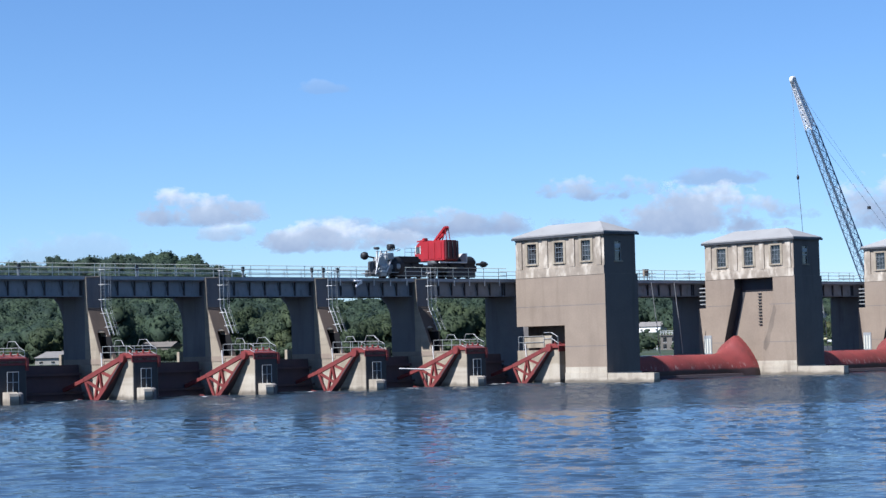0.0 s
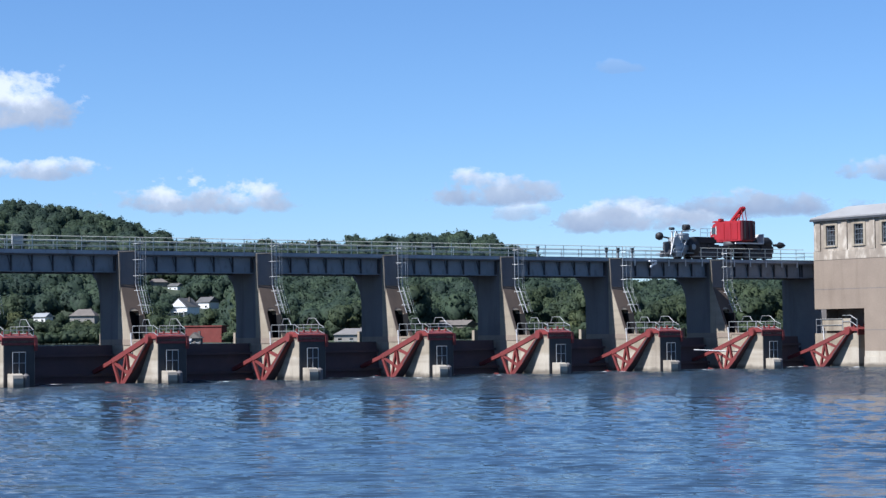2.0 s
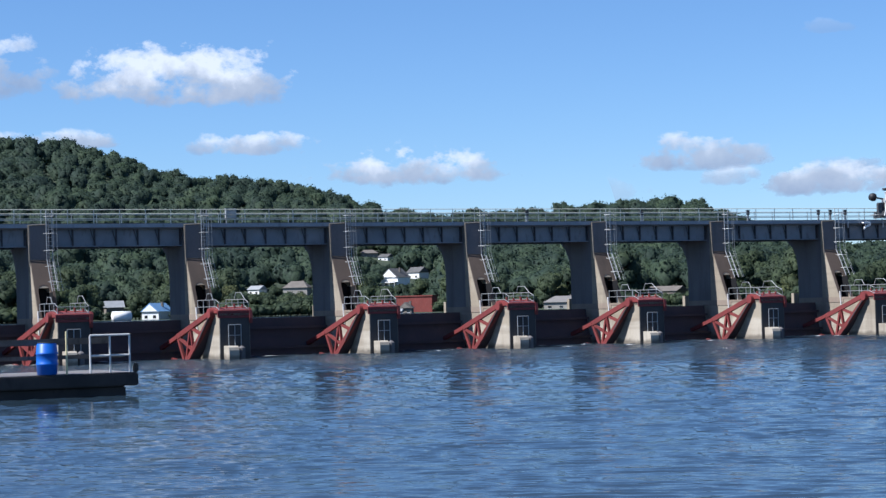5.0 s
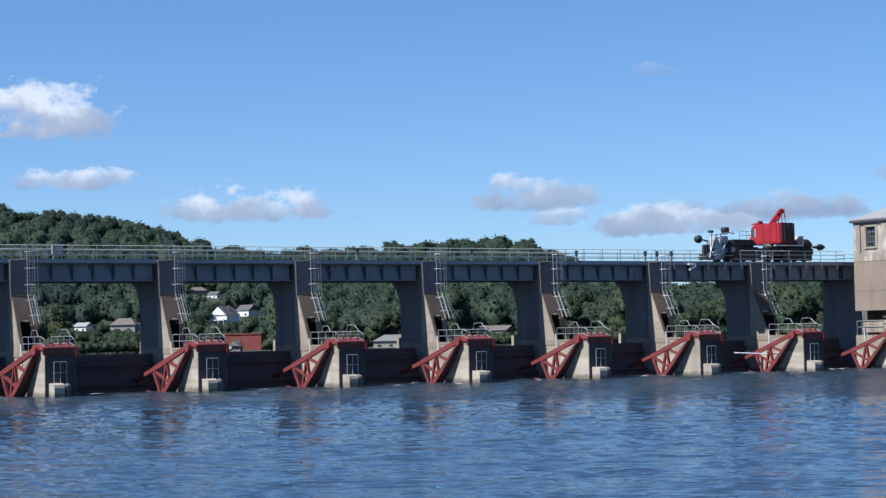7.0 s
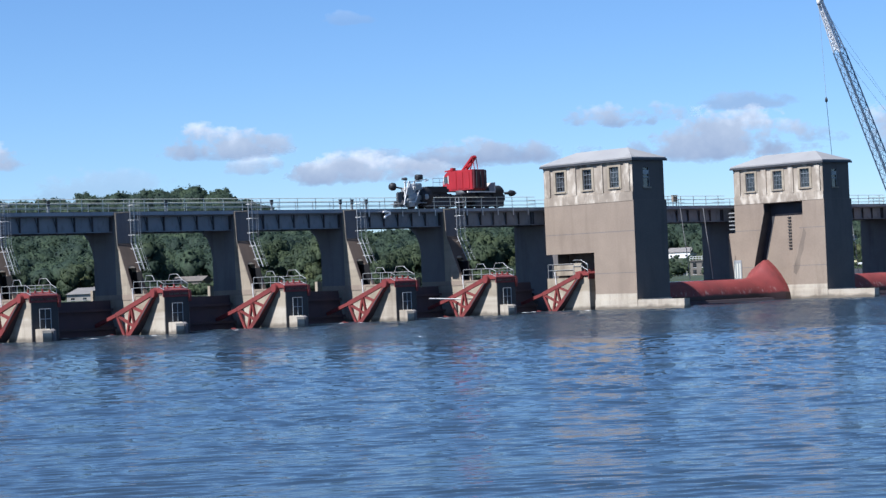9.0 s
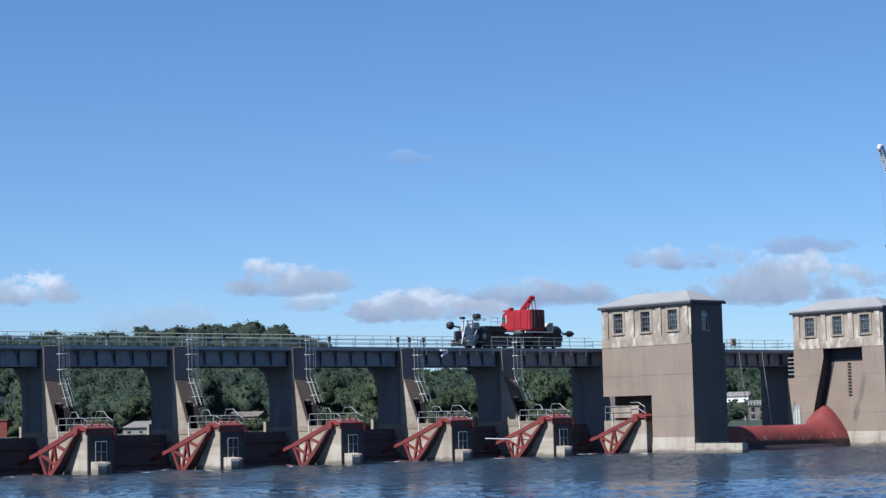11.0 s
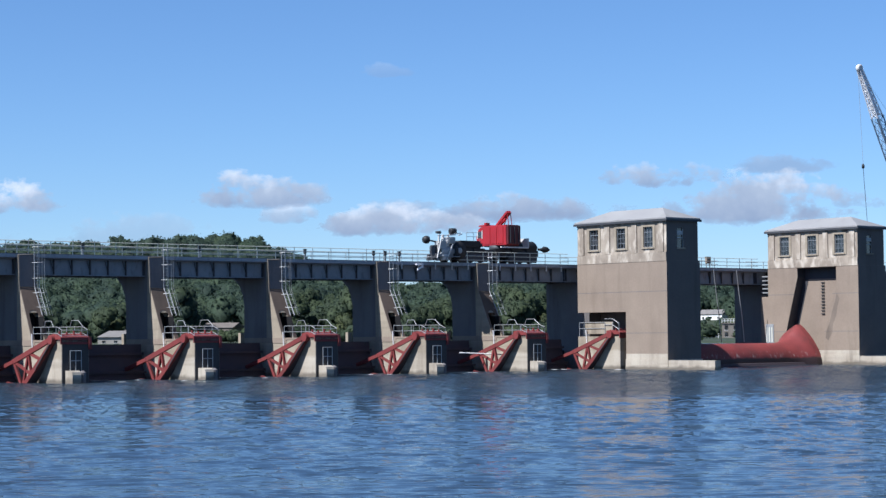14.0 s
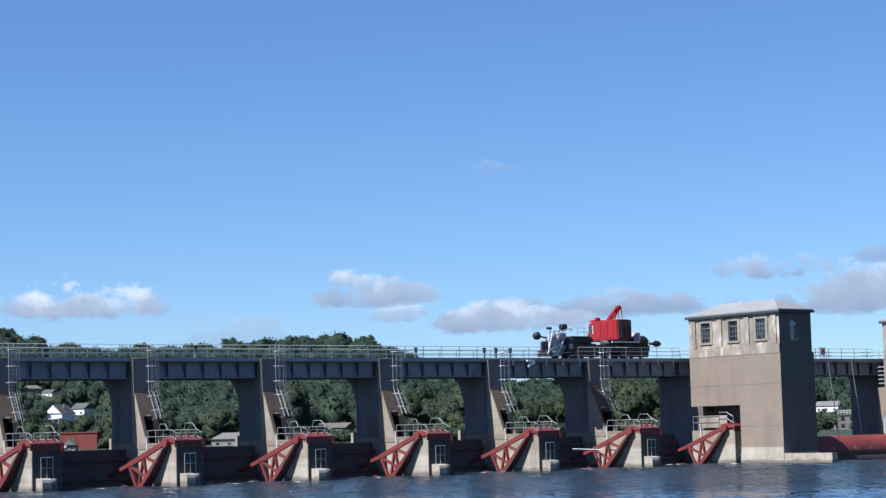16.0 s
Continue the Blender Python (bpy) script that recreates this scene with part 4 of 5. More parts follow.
    for x in (-16.9, -15.7):
        add("outrigger", boxes((x - 0.12, x + 0.12, -1.0, 2.2, 10.9, 11.15)), STEEL_DK)
    add("cross_beam", boxes((-17.2, -14.2, 1.6, 1.9, 11.16, 11.5)), STEEL_DK)
    add("winch_deck", boxes((-18.3, -15.6, -1.3, 1.2, 11.16, 11.22)), GALV)
    bm = lathe(bmesh.new(), [(-15.9, 0.5), (-15.85, 0.72), (-14.35, 0.72), (-14.3, 0.5)], (0, 1.7, 11.72))
    drum = put("winch_drum", bm, GALV, c, "silver winch drum")
    bm = lathe(bmesh.new(), [(-14.3, 0.3), (-14.28, 0.86), (-14.0, 0.86), (-13.98, 0.3)], (0, 1.7, 11.75))
    put("flange", bm, BLACK, drum, "black drum flange")
    put("hub", lathe(bmesh.new(), [(-13.99, 0.25), (-13.9, 0.2)], (0, 1.7, 11.75)), WHITE, drum)
    reel = put("reel", lathe(bmesh.new(), [(1.0, 0.3), (1.02, 0.88), (1.3, 0.88), (1.32, 0.3)], (-13.7, 0, 11.78), "y"), BLACK, c, "black cable reel")
    put("reel_hub", lathe(bmesh.new(), [(0.93, 0.2), (0.95, 0.28), (1.0, 0.28)], (-13.7, 0, 11.78), "y"), GALV, reel)
    for x, lean in ((-16.3, 0.15), (-15.7, 0.1), (-15.2, 0.2)):
        put("frame_post", bar(bmesh.new(), (x, 1.2, 10.8), (x + lean, 1.2, 13.3), 0.12), WHITE, c, "white frame post")
    for z in (11.3, 12.4, 13.2):
        put("frame_rail", bar(bmesh.new(), (-16.4, 1.15, z), (-14.1, 1.15, z + 0.1), 0.07), WHITE)
    put("frame_brace", bar(bmesh.new(), (-16.3, 1.1, 11.3), (-15.0, 1.1, 12.4), 0.07), WHITE)
    for x0, x1, z0, z1, mt in ((-16.2, -15.3, 11.9, 12.7, GALV), (-15.1, -14.2, 12.5, 13.1, GALV), (-15.9, -15.1, 10.85, 11.4, WHITE), (-16.6, -16.2, 11.0, 11.5, STEEL_DK)):
        put("casing", bevelled([(x0, x1, 1.0, 1.9, z0, z1)], 0.06), mt)
    for x0, z0, x1, z1 in ((-16.6, 11.0, -15.9, 13.3), (-15.0, 13.3, -13.6, 13.5), (-16.0, 12.8, -14.6, 13.0), (-15.4, 10.9, -14.6, 12.4)):
        put("frame_tube", bar(bmesh.new(), (x0, 0.95, z0), (x1, 0.95, z1), 0.09), WHITE)
    put("gearbox", bevelled([(-16.5, -15.9, 1.3, 2.3, 11.2, 12.3)], 0.08), STEEL_DK)
    for x in (-16.2, -14.9):
        put("jack", boxes((x, x + 0.3, 1.3, 1.6, 10.85, 11.2)), GALV)
    put("float_arm", bar(bmesh.new(), (-17.0, 1.7, 12.75), (-15.6, 1.7, 12.55), 0.14), STEEL_DK)
    put("float_ball", lathe(bmesh.new(), [(-17.7, 0.12), (-17.62, 0.3), (-17.4, 0.39), (-17.15, 0.37), (-17.0, 0.2)], (0, 1.7, 12.8)), BLACK, c, "round black float")
    put("roller_arm", bar(bmesh.new(), (-14.6, 1.7, 13.2), (-14.1, 1.7, 13.8), 0.08), STEEL_DK)
    put("roller", lathe(bmesh.new(), [(-14.35, 0.2), (-14.3, 0.3), (-13.7, 0.3), (-13.65, 0.2)], (0, 1.7, 13.7)), BLACK, c, "black roller")
    put("muffler", lathe(bmesh.new(), [(-16.1, 0.12), (-15.6, 0.16), (-15.5, 0.1)], (0, 1.7, 13.55)), STEEL_DK)
    add("light_bar", bar(bmesh.new(), (-13.4, 1.6, 13.45), (-12.9, 1.6, 13.6), 0.1), WHITE)
    return c


make_crane_car()


# ---- lattice boom crane on a barge behind the dam ----
def make_boom_crane():
    c = base("boom_crane", (86, 15, 2.9), "barge crane with long blue-grey lattice boom and white tip", "crane")
    off = Vector((86, 15, 2.9))

    def P(x, y, z):
        return Vector((x, y, z)) - off

    part("body", bevelled([(-2.5, 3.5, -1.6, 1.6, 1.1, 3.9)], 0.2), STEEL, c)
    part("turntable", lathe(bmesh.new(), [(0.0, 1.6), (1.1, 1.4)], (0, 0, 0), "z", 20), STEEL_DK, c)
    foot, joint, tip = P(84.9, 15, 5.2), P(70.05, 15, 31.7), P(66.7, 15, 37.6)
    d = (joint - foot).normalized()
    up = d.cross(Vector((0, 1, 0))).normalized()
    sd = Vector((0, 1, 0))

    def lattice(a, b, w0, w1, n, mat, name, label):
        bm = bmesh.new()
        cs = ((-1, -1), (1, -1), (1, 1), (-1, 1))
        prev = None
        for i in range(n + 1):
            t = i / n
            w = w0 + (w1 - w0) * t
            q = [a.lerp(b, t) + up * u * w / 2 + sd * s * w / 2 for u, s in cs]
            for k in range(4):
                bar(bm, q[k], q[(k + 1) % 4], 0.05)
                if prev:
                    bar(bm, prev[k], q[k], 0.13)
                    bar(bm, prev[k], q[(k + 1) % 4], 0.05)
                    bar(bm, prev[(k + 1) % 4], q[k], 0.04)
            prev = q
        part(name, bm, mat, c, label)

    lattice(foot, joint, 1.35, 1.1, 22, BOOM_BLUE, "boom", "blue-grey steel lattice boom")
    lattice(joint, tip, 1.05, 0.5, 7, TIP_WHITE, "boom_tip", "white painted boom tip")
    bm = bmesh.new()
    ends = []
    for o, w in ((joint.lerp(tip, 0.02), 0.34), (joint.lerp(tip, 0.6), 0.28), (tip, 0.2)):
        ends.append([bm.verts.new(o + up * u * w + sd * s * w) for u, s in ((-1, -1), (1, -1), (1, 1), (-1, 1))])
    for lo, hi in zip(ends, ends[1:]):
        for k in range(4):
            bm.faces.new((lo[k], lo[(k + 1) % 4], hi[(k + 1) % 4], hi[k]))
    bm.faces.new(ends[0][::-1])
    bm.faces.new(ends[-1])
    part("tip_plate", bm, TIP_WHITE, c, "white tip plates")
    part("tip_sheave", lathe(bmesh.new(), [(-0.25, 0.3), (-0.2, 0.5), (0.2, 0.5), (0.25, 0.3)], tip + Vector((-0.1, 0, 0.25)), "y"), WHITE, c)
    mast = P(91.5, 15, 15.0)
    part("mast", bar(bmesh.new(), P(85.5, 15, 6.5), mast, 0.3), GALV, c)
    for s in (-0.7, 0.7):
        part("pendant", path_rod(bmesh.new(), [joint + sd * s + up * -0.6, mast + sd * s], 0.016, 5), GALV, c)
    part("pendant", path_rod(bmesh.new(), [tip, mast], 0.014, 5), GALV, c)
    part("spreader", bar(bmesh.new(), P(82.1, 14.8, 21.5), P(82.1, 15.2, 21.5), 0.3, 0.4), BLACK, c, "black spreader block")
    part("hoist_line", path_rod(bmesh.new(), [tip + Vector((-0.4, 0, 0)), P(67.0, 15, 25.2)], 0.022, 5), GALV, c)
    part("hook_ball", lathe(bmesh.new(), [(-0.3, 0.04), (-0.18, 0.17), (0.12, 0.19), (0.4, 0.06)], P(67.0, 15, 25.0), "z"), BLACK, c, "black hook ball")
    part("hoist_line", path_rod(bmesh.new(), [P(67.0, 15, 24.7), P(67.8, 15, 16)], 0.036, 5), STEEL_DK, c)
    b = base("crane_barge", (86, 15, 1.9), "low dark steel work barge carrying the crane", "barge")
    part("hull", bevelled([(-12, 12, -6, 6, -0.6, 0.97)], 0.15), STEEL_DK, b)


make_boom_crane()


# ---- small things along the bridge ----
def deck_box(x, y, z, sx, sy, sz, mat, name, label, cat):
    b = base(name, (x, y, z), label, cat)
    part("case", bevelled([(-sx / 2, sx / 2, -sy / 2, sy / 2, 0, sz)], 0.03), mat, b)
    part("lid", bevelled([(-sx / 2 - 0.03, sx / 2 + 0.03, -sy / 2 - 0.03, sy / 2 + 0.03, sz, sz + 0.05)], 0.01), mat, b)
    part("leg", boxes((-sx / 2 + 0.05, -sx / 2 + 0.12, -0.04, 0.04, -(z - 10.62), 0.0)), GALV, b)
    part("leg", boxes((sx / 2 - 0.12, sx / 2 - 0.05, -0.04, 0.04, -(z - 10.62), 0.0)), GALV, b)


deck_box(-83.4, 0.4, 11.05, 0.9, 0.3, 0.75, GALV, "control_box", "grey steel electrical control box behind the deck railing", "electrical box")
deck_box(21.4, 0.4, 11.15, 0.7, 0.3, 0.7, CONC_UP, "control_box", "brown steel electrical control box behind the deck railing", "electrical box")
for x in (-25.0, -23.6, -21.9, -33.0, -44.5, -56.2):
    deck_box(x, 0.35, 11.2, 0.28, 0.2, 0.4, STEEL_DK, "junction_box", "small dark junction box behind the deck railing", "electrical box")


def make_floodlight(x):
    f = base("floodlight", (x, 0.0, 10.3), "white bracket floodlight below the deck edge", "lamp")
    part("bracket", path_rod(bmesh.new(), [(0, 0, 0.1), (-0.1, -0.35, -0.15), (-0.9, -0.45, -0.35)], 0.06), TIP_WHITE, f)
    part("lamp_head", bevelled([(-1.1, -0.2, -0.6, -0.3, 0.0, 0.16)], 0.05), TIP_WHITE, f)
    part("arm", bar(bmesh.new(), (-0.15, -0.4, 0.05), (-0.95, -0.45, -0.5), 0.12), TIP_WHITE, f)


make_floodlight(-19.4)
for x, y in ((21.2, -0.6), (24.9, -0.6), (21.6 + TOWER_STEP, -0.6)):
    h = base("hanging_cable", (x, y, 10.4), "thin grey cable hanging from the bridge to the gate", "cable", "gate cables")
    part("strand", path_rod(bmesh.new(), [(0, 0, 0), (0.45, 0.1, -2.4), (0.85, 0.1, -4.8), (1.2, 0.1, -7.9)], 0.045, 5), GALV, h)

# white pole lying on the gate by the last pier
pole = base("boat_pole", (bay_x(8), -3.0, 1.6), "white pole lying across the gate arm", "pole")
part("shaft", rod(bmesh.new(), (-3.6, 1.4, 0.25), (0.2, -1.4, 0.02), 0.07, 0.05, 8), WHITE, pole)

# white drain pipes on the piers
for k in range(0, 10):
    d = base("drain_pipe", (bay_x(k), 0, 0), "short white vertical pipe on the pier side", "pipe", "drain pipes")
    part("pipe", rod(bmesh.new(), (-0.07, -2.75, 2.2), (-0.07, -2.55, 4.0), 0.06, None, 8), WHITE, d)


# ---- mooring float with railing ----
def make_float():
    f = base("mooring_float", (-115.4, -60.3, 0), "dark timber mooring float with white pipe railing", "dock")
    part("hull", bevelled([(-9.0, 2.05, -4, 1.2, -0.5, 0.42)], 0.06), WOODY, f)
    part("deck", bevelled([(-9.0, 2.55, -4.3, 1.5, 0.42, 0.98)], 0.05), WOODY, f)
    part("deck_top", boxes((-9.0, 2.5, -4.1, 1.3, 0.984, 1.02)), CONC_DARK, f)
    part("corner_post", bevelled([(2.4, 2.6, -4.2, -3.9, 1.0, 1.4)], 0.05), WOODY, f)
    for x in (2.25, 1.35, 0.45):
        part("post", rod(bmesh.new(), (x, -4.0, 1.0), (x, -4.0, 2.68), 0.045, None, 8), WHITE, f)
    for z, nm in ((2.68, "top_rail"), (1.78, "mid_rail")):
        part(nm, rod(bmesh.new(), (0.45, -4.0, z), (2.25, -4.0, z), 0.045, None, 8), WHITE, f)
    part("plank_rail", bevelled([(-9.0, 1.6, -3.3, -3.22, 2.3, 2.58)], 0.02), PLANK, f)
    part("plank_rail", bevelled([(-9.0, 2.25, -3.3, -3.22, 1.66, 1.84)], 0.02), PLANK, f)
    for x in (-1.0, -3.6, -6.2, -8.6):
        part("timber_post", bevelled([(x, x + 0.14, -3.2, -3.05, 1.0, 2.55)], 0.02), WOODY, f)
    part("marker_post", rod(bmesh.new(), (-0.66, -4.15, 1.0), (-0.66, -4.15, 2.9), 0.045, None, 10), YELLOW, f, "yellow-white marker post")


def make_barrel(x):
    b = base("barrel", (x, -64.15, 1.02), "bright blue plastic barrel standing on the float", "barrel", "barrels on the float")
    prof = [(0.0, 0.38), (0.03, 0.43), (0.42, 0.46), (0.44, 0.48), (0.5, 0.48), (0.52, 0.46), (0.88, 0.46), (0.9, 0.48), (0.96, 0.48), (0.98, 0.46), (1.34, 0.43), (1.38, 0.38)]
    part("shell", lathe(bmesh.new(), prof, (0, 0, 0), "z", 24), BLUE, b)
    part("lid_ring", lathe(bmesh.new(), [(1.381, 0.39), (1.42, 0.4)], (0, 0, 0), "z", 24), BLACK, b)


make_barrel(-116.85)
make_float()

# ---- bank under the eye ----
tagged(part("pavement", bevelled([(-190, -136, -230, -148.0, -3, 1.93)], 0.05), CONC), "concrete lock wall pavement under the viewer", "pavement", kind="structure")


# ---- houses on the far bank ----
def shell_mat(name, light, dark):
    return painted(name, light, dark, (0.25, 0.22, 0.2), 0.15, 0.8)


SIDING = shell_mat("white_siding", (0.74, 0.74, 0.72), (0.64, 0.64, 0.62))
CREAM = shell_mat("cream_siding", (0.36, 0.34, 0.3), (0.29, 0.27, 0.24))
TAN = shell_mat("tan_siding", (0.2, 0.18, 0.15), (0.16, 0.14, 0.12))
BRICKR = shell_mat("red_brick_wall", (0.22, 0.05, 0.04), (0.17, 0.04, 0.032))
ROOF_G = shell_mat("grey_shingles", (0.09, 0.088, 0.086), (0.06, 0.06, 0.058))
ROOF_B = shell_mat("blue_metal_roof", (0.12, 0.24, 0.42), (0.1, 0.2, 0.36))
ROOF_T = shell_mat("tan_shingles", (0.14, 0.122, 0.105), (0.1, 0.088, 0.075))
ROOF_S = shell_mat("weathered_roof", (0.17, 0.16, 0.15), (0.13, 0.122, 0.115))
ROOF_W = shell_mat("white_metal_roof", (0.25, 0.26, 0.27), (0.2, 0.21, 0.22))
HOUSES = []


def find_range(az, el):
    r = SHORE + 15
    while r < CREST - 30 and (ground_z(az, r) - EYE.z) / r < math.tan(radians(el)):
        r += 5
    return r


def make_house(az, el, wdeg, hdeg, wall, roof, label, turn=0.0, style="gable", dep=0.8, porch=False, back=0.0, deck=False):
    r = find_range(az, el) + back
    w, h = r * radians(wdeg), r * radians(hdeg)
    at = polar(az, r)
    HOUSES.append((az, wdeg * 0.5, r, el + 0.14))
    b = base("house", at - Vector((0, 0, 0.3)), label, "house", "houses on the far bank")
    b.rotation_euler.z = radians(-az + turn)
    d, wh = w * dep, h * (0.55 if style != "flat" else 0.93)
    part("wall", boxes((-w / 2, w / 2, -d / 2, d / 2, -2.0, wh)), wall, b)
    bm = bmesh.new()
    o = 0.35
    if style == "flat":
        box(bm, -w / 2 - 0.2, w / 2 + 0.2, -d / 2 - 0.2, d / 2 + 0.2, wh, h)
    else:
        a = 0.0 if style == "front" else w * 0.28 if style == "hip" else 0.0
        if style == "front":
            e = [bm.verts.new(v) for v in ((-w / 2 - o, -d / 2 - o, wh - 0.2), (w / 2 + o, -d / 2 - o, wh - 0.2), (w / 2 + o, d / 2 + o, wh - 0.2), (-w / 2 - o, d / 2 + o, wh - 0.2))]
            t = [bm.verts.new((0, -d / 2 - o, h)), bm.verts.new((0, d / 2 + o, h))]
            for f in ((e[0], t[0], t[1], e[3]), (e[1], e[2], t[1], t[0]), (e[0], e[1], t[0]), (e[2], e[3], t[1]), (e[3], e[2], e[1], e[0])):
                bm.faces.new(f)
        else:
            e = [bm.verts.new(v) for v in ((-w / 2 - o, -d / 2 - o, wh), (w / 2 + o, -d / 2 - o, wh), (w / 2 + o, d / 2 + o, wh), (-w / 2 - o, d / 2 + o, wh))]
            t = [bm.verts.new((-w / 2 - o + a, 0, h)), bm.verts.new((w / 2 + o - a, 0, h))]
            for f in ((e[0], e[1], t[1], t[0]), (e[2], e[3], t[0], t[1]), (e[1], e[2], t[1]), (e[3], e[0], t[0]), (e[3], e[2], e[1], e[0])):
                bm.faces.new(f)
    rf = part("roof", bm, roof, b)
    if style == "front":
        bm = bmesh.new()
        y = -d / 2 - 0.36
        vs = [bm.verts.new(v) for v in ((-w / 2 * 0.93, y, wh - 0.15), (w / 2 * 0.93, y, wh - 0.15), (0, y, h - 0.35))]
        bm.faces.new(vs)
        vs2 = [bm.verts.new((v.co.x, y - 0.05, v.co.z)) for v in vs]
        bm.faces.new(vs2[::-1])
        for i in range(3):
            bm.faces.new((vs[i], vs[(i + 1) % 3], vs2[(i + 1) % 3], vs2[i]))
        part("gable_wall", bm, wall, b)
    if style != "flat":
        part("chimney", boxes((w * 0.18, w * 0.18 + 0.6, 0.2, 0.8, wh, h + 0.3)), ROOF_T, rf)
    if deck:
        for i in range(7):
            x = -w / 2 + w * i / 6
            part("deck_post", boxes((x - 0.06, x + 0.06, -d / 2 - 0.1, -d / 2 + 0.02, h, h + 1.1)), SIDING, rf)
        for z in (0.5, 1.05):
            part("deck_rail", boxes((-w / 2, w / 2, -d / 2 - 0.12, -d / 2 - 0.102, h + z, h + z + 0.12)), SIDING, rf)
    n = 0 if wall is BRICKR else max(2, int(w / 3.0))
    rowsz = [wh * 0.25] if wh < 4 else [wh * 0.15, wh * 0.6]
    for z in rowsz:
        for i in range(n):
            x = -w / 2 + w * (i + 0.5) / n
            win = part("window", boxes((x - 0.5, x + 0.5, -d / 2 - 0.04, -d / 2 - 0.01, z, z + min(1.4, wh * 0.3))), GLASS, b)
            part("frame", boxes((x - 0.6, x + 0.6, -d / 2 - 0.06, -d / 2 - 0.045, z - 0.1, z)), SIDING, win)
    if porch:
        part("porch", boxes((-w / 2, w / 2, -d / 2 - 2.2, -d / 2 - 0.01, wh * 0.42, wh * 0.5)), SIDING, b)
        for i in range(4):
            x = -w / 2 + 0.1 + (w - 0.3) * i / 3
            part("porch_post", boxes((x, x + 0.12, -d / 2 - 2.2, -d / 2 - 2.05, -1.0, wh * 0.42)), SIDING, b)


make_house(18.87, -0.15, 0.56, 0.5, SIDING, ROOF_B, "white gabled house with blue metal roof by the water", -33, "front", 1.35)
make_house(17.65, 0.02, 0.5, 0.42, TAN, ROOF_W, "brown shed with pale metal roof", 10, "gable")
make_house(22.85, 0.44, 0.7, 0.42, CREAM, ROOF_T, "tan house with hipped shingle roof among trees", -15, "hip")
make_house(21.7, 0.5, 0.42, 0.26, SIDING, ROOF_W, "small white house among trees", -40, "gable")
make_house(24.9, 1.48, 0.48, 0.22, TAN, ROOF_T, "tan house high on the wooded slope", 10, "hip")
make_house(25.66, 0.62, 0.55, 0.54, SIDING, ROOF_G, "white two-storey house with steep gable and porch", -32, "front", 1.2, True)
make_house(26.3, 0.8, 0.5, 0.36, SIDING, ROOF_G, "white house with grey roof beside another", -45, "gable")
make_house(26.25, -0.13, 1.08, 0.5, BRICKR, BRICKR, "long windowless red metal building by the water", -18, "flat", 0.5)
make_house(25.95, -0.2, 0.36, 0.34, TAN, ROOF_T, "dark brown gabled annex before the red building", -18, "front", 0.6, back=-12)
make_house(25.72, -0.2, 0.2, 0.16, SIDING, ROOF_W, "small white shed before the red building", -18, "gable", 0.8, back=-14)
make_house(25.4, 1.35, 0.35, 0.2, SIDING, ROOF_G, "small white house on the slope", -40, "gable")
make_house(30.45, -0.15, 1.0, 0.4, CREAM, ROOF_S, "long low house with pale roof by the shore", -10, "hip")
make_house(29.2, 0.05, 0.6, 0.24, TAN, ROOF_T, "low tan house by the shore", 0, "gable")
make_house(33.4, 0.12, 0.95, 0.32, TAN, ROOF_T, "low tan shed with wide roof among trees", -25, "gable")
make_house(47.4, 0.37, 0.74, 0.3, SIDING, ROOF_S, "long white two-storey house with pale roof", -30, "gable", 0.5)
make_house(47.87, -0.2, 0.5, 0.46, TAN, ROOF_T, "brown flat-roofed cabin with railed roof deck by the water", 0, "flat", 0.8, deck=True)
make_house(46.8, 0.1, 0.5, 0.22, SIDING, ROOF_G, "small white lakeside house", -35, "gable")
make_house(52.0, 0.6, 0.5, 0.24, SIDING, ROOF_W, "white house among trees on the slope", -35, "gable")
HOUSES.append((17.86, 0.4, SHORE + 12, -0.12))
t = base("storage_tank", polar(17.86, SHORE + 4) - Vector((0, 0, 0.2)), "white round-topped storage tank by the shore", "tank")
part("shell", lathe(bmesh.new(), [(-2.8, 0.6), (-2.6, 1.5), (2.6, 1.5), (2.8, 0.6)], (0, 0, 1.3)), SIDING, t)
part("saddle", boxes((-2.0, -1.6, -1, 1, -1, 0.8), (1.6, 2.0, -1, 1, -1, 0.8)), CONC, t)
fence = base("shore_fence", polar(47.2, SHORE + 3), "white post and rail fence along the far shore", "fence")
fence.rotation_euler.z = radians(-47)
for i in range(8):
    part("post", boxes((i * 0.9 - 3.2, i * 0.9 - 3.05, -0.08, 0.08, -0.3, 1.3)), SIDING, fence)
for z in (0.5, 1.1):
    part("rail", boxes((-3.3, 3.4, -0.12, -0.085, z, z + 0.15)), SIDING, fence)
boat = base("cabin_boat", polar(52.4, 470, 1.9), "small white and yellow cabin boat on the pool", "boat")
bm = bmesh.new()
prism(bm, [(-1.2, 0.9), (1.2, 0.9), (0.9, -0.4), (-0.9, -0.4)], -1.9, 1.9)
boat.rotation_euler.z = radians(-50)
part("hull", bm, SIDING, boat)
part("cabin", bevelled([(-1.4, 0.6, -0.8, 0.8, 0.9, 1.9)], 0.1), SIDING, boat)
part("canopy", bevelled([(-1.8, -0.9, -0.9, 0.9, 1.9, 2.4)], 0.05), YELLOW, boat)


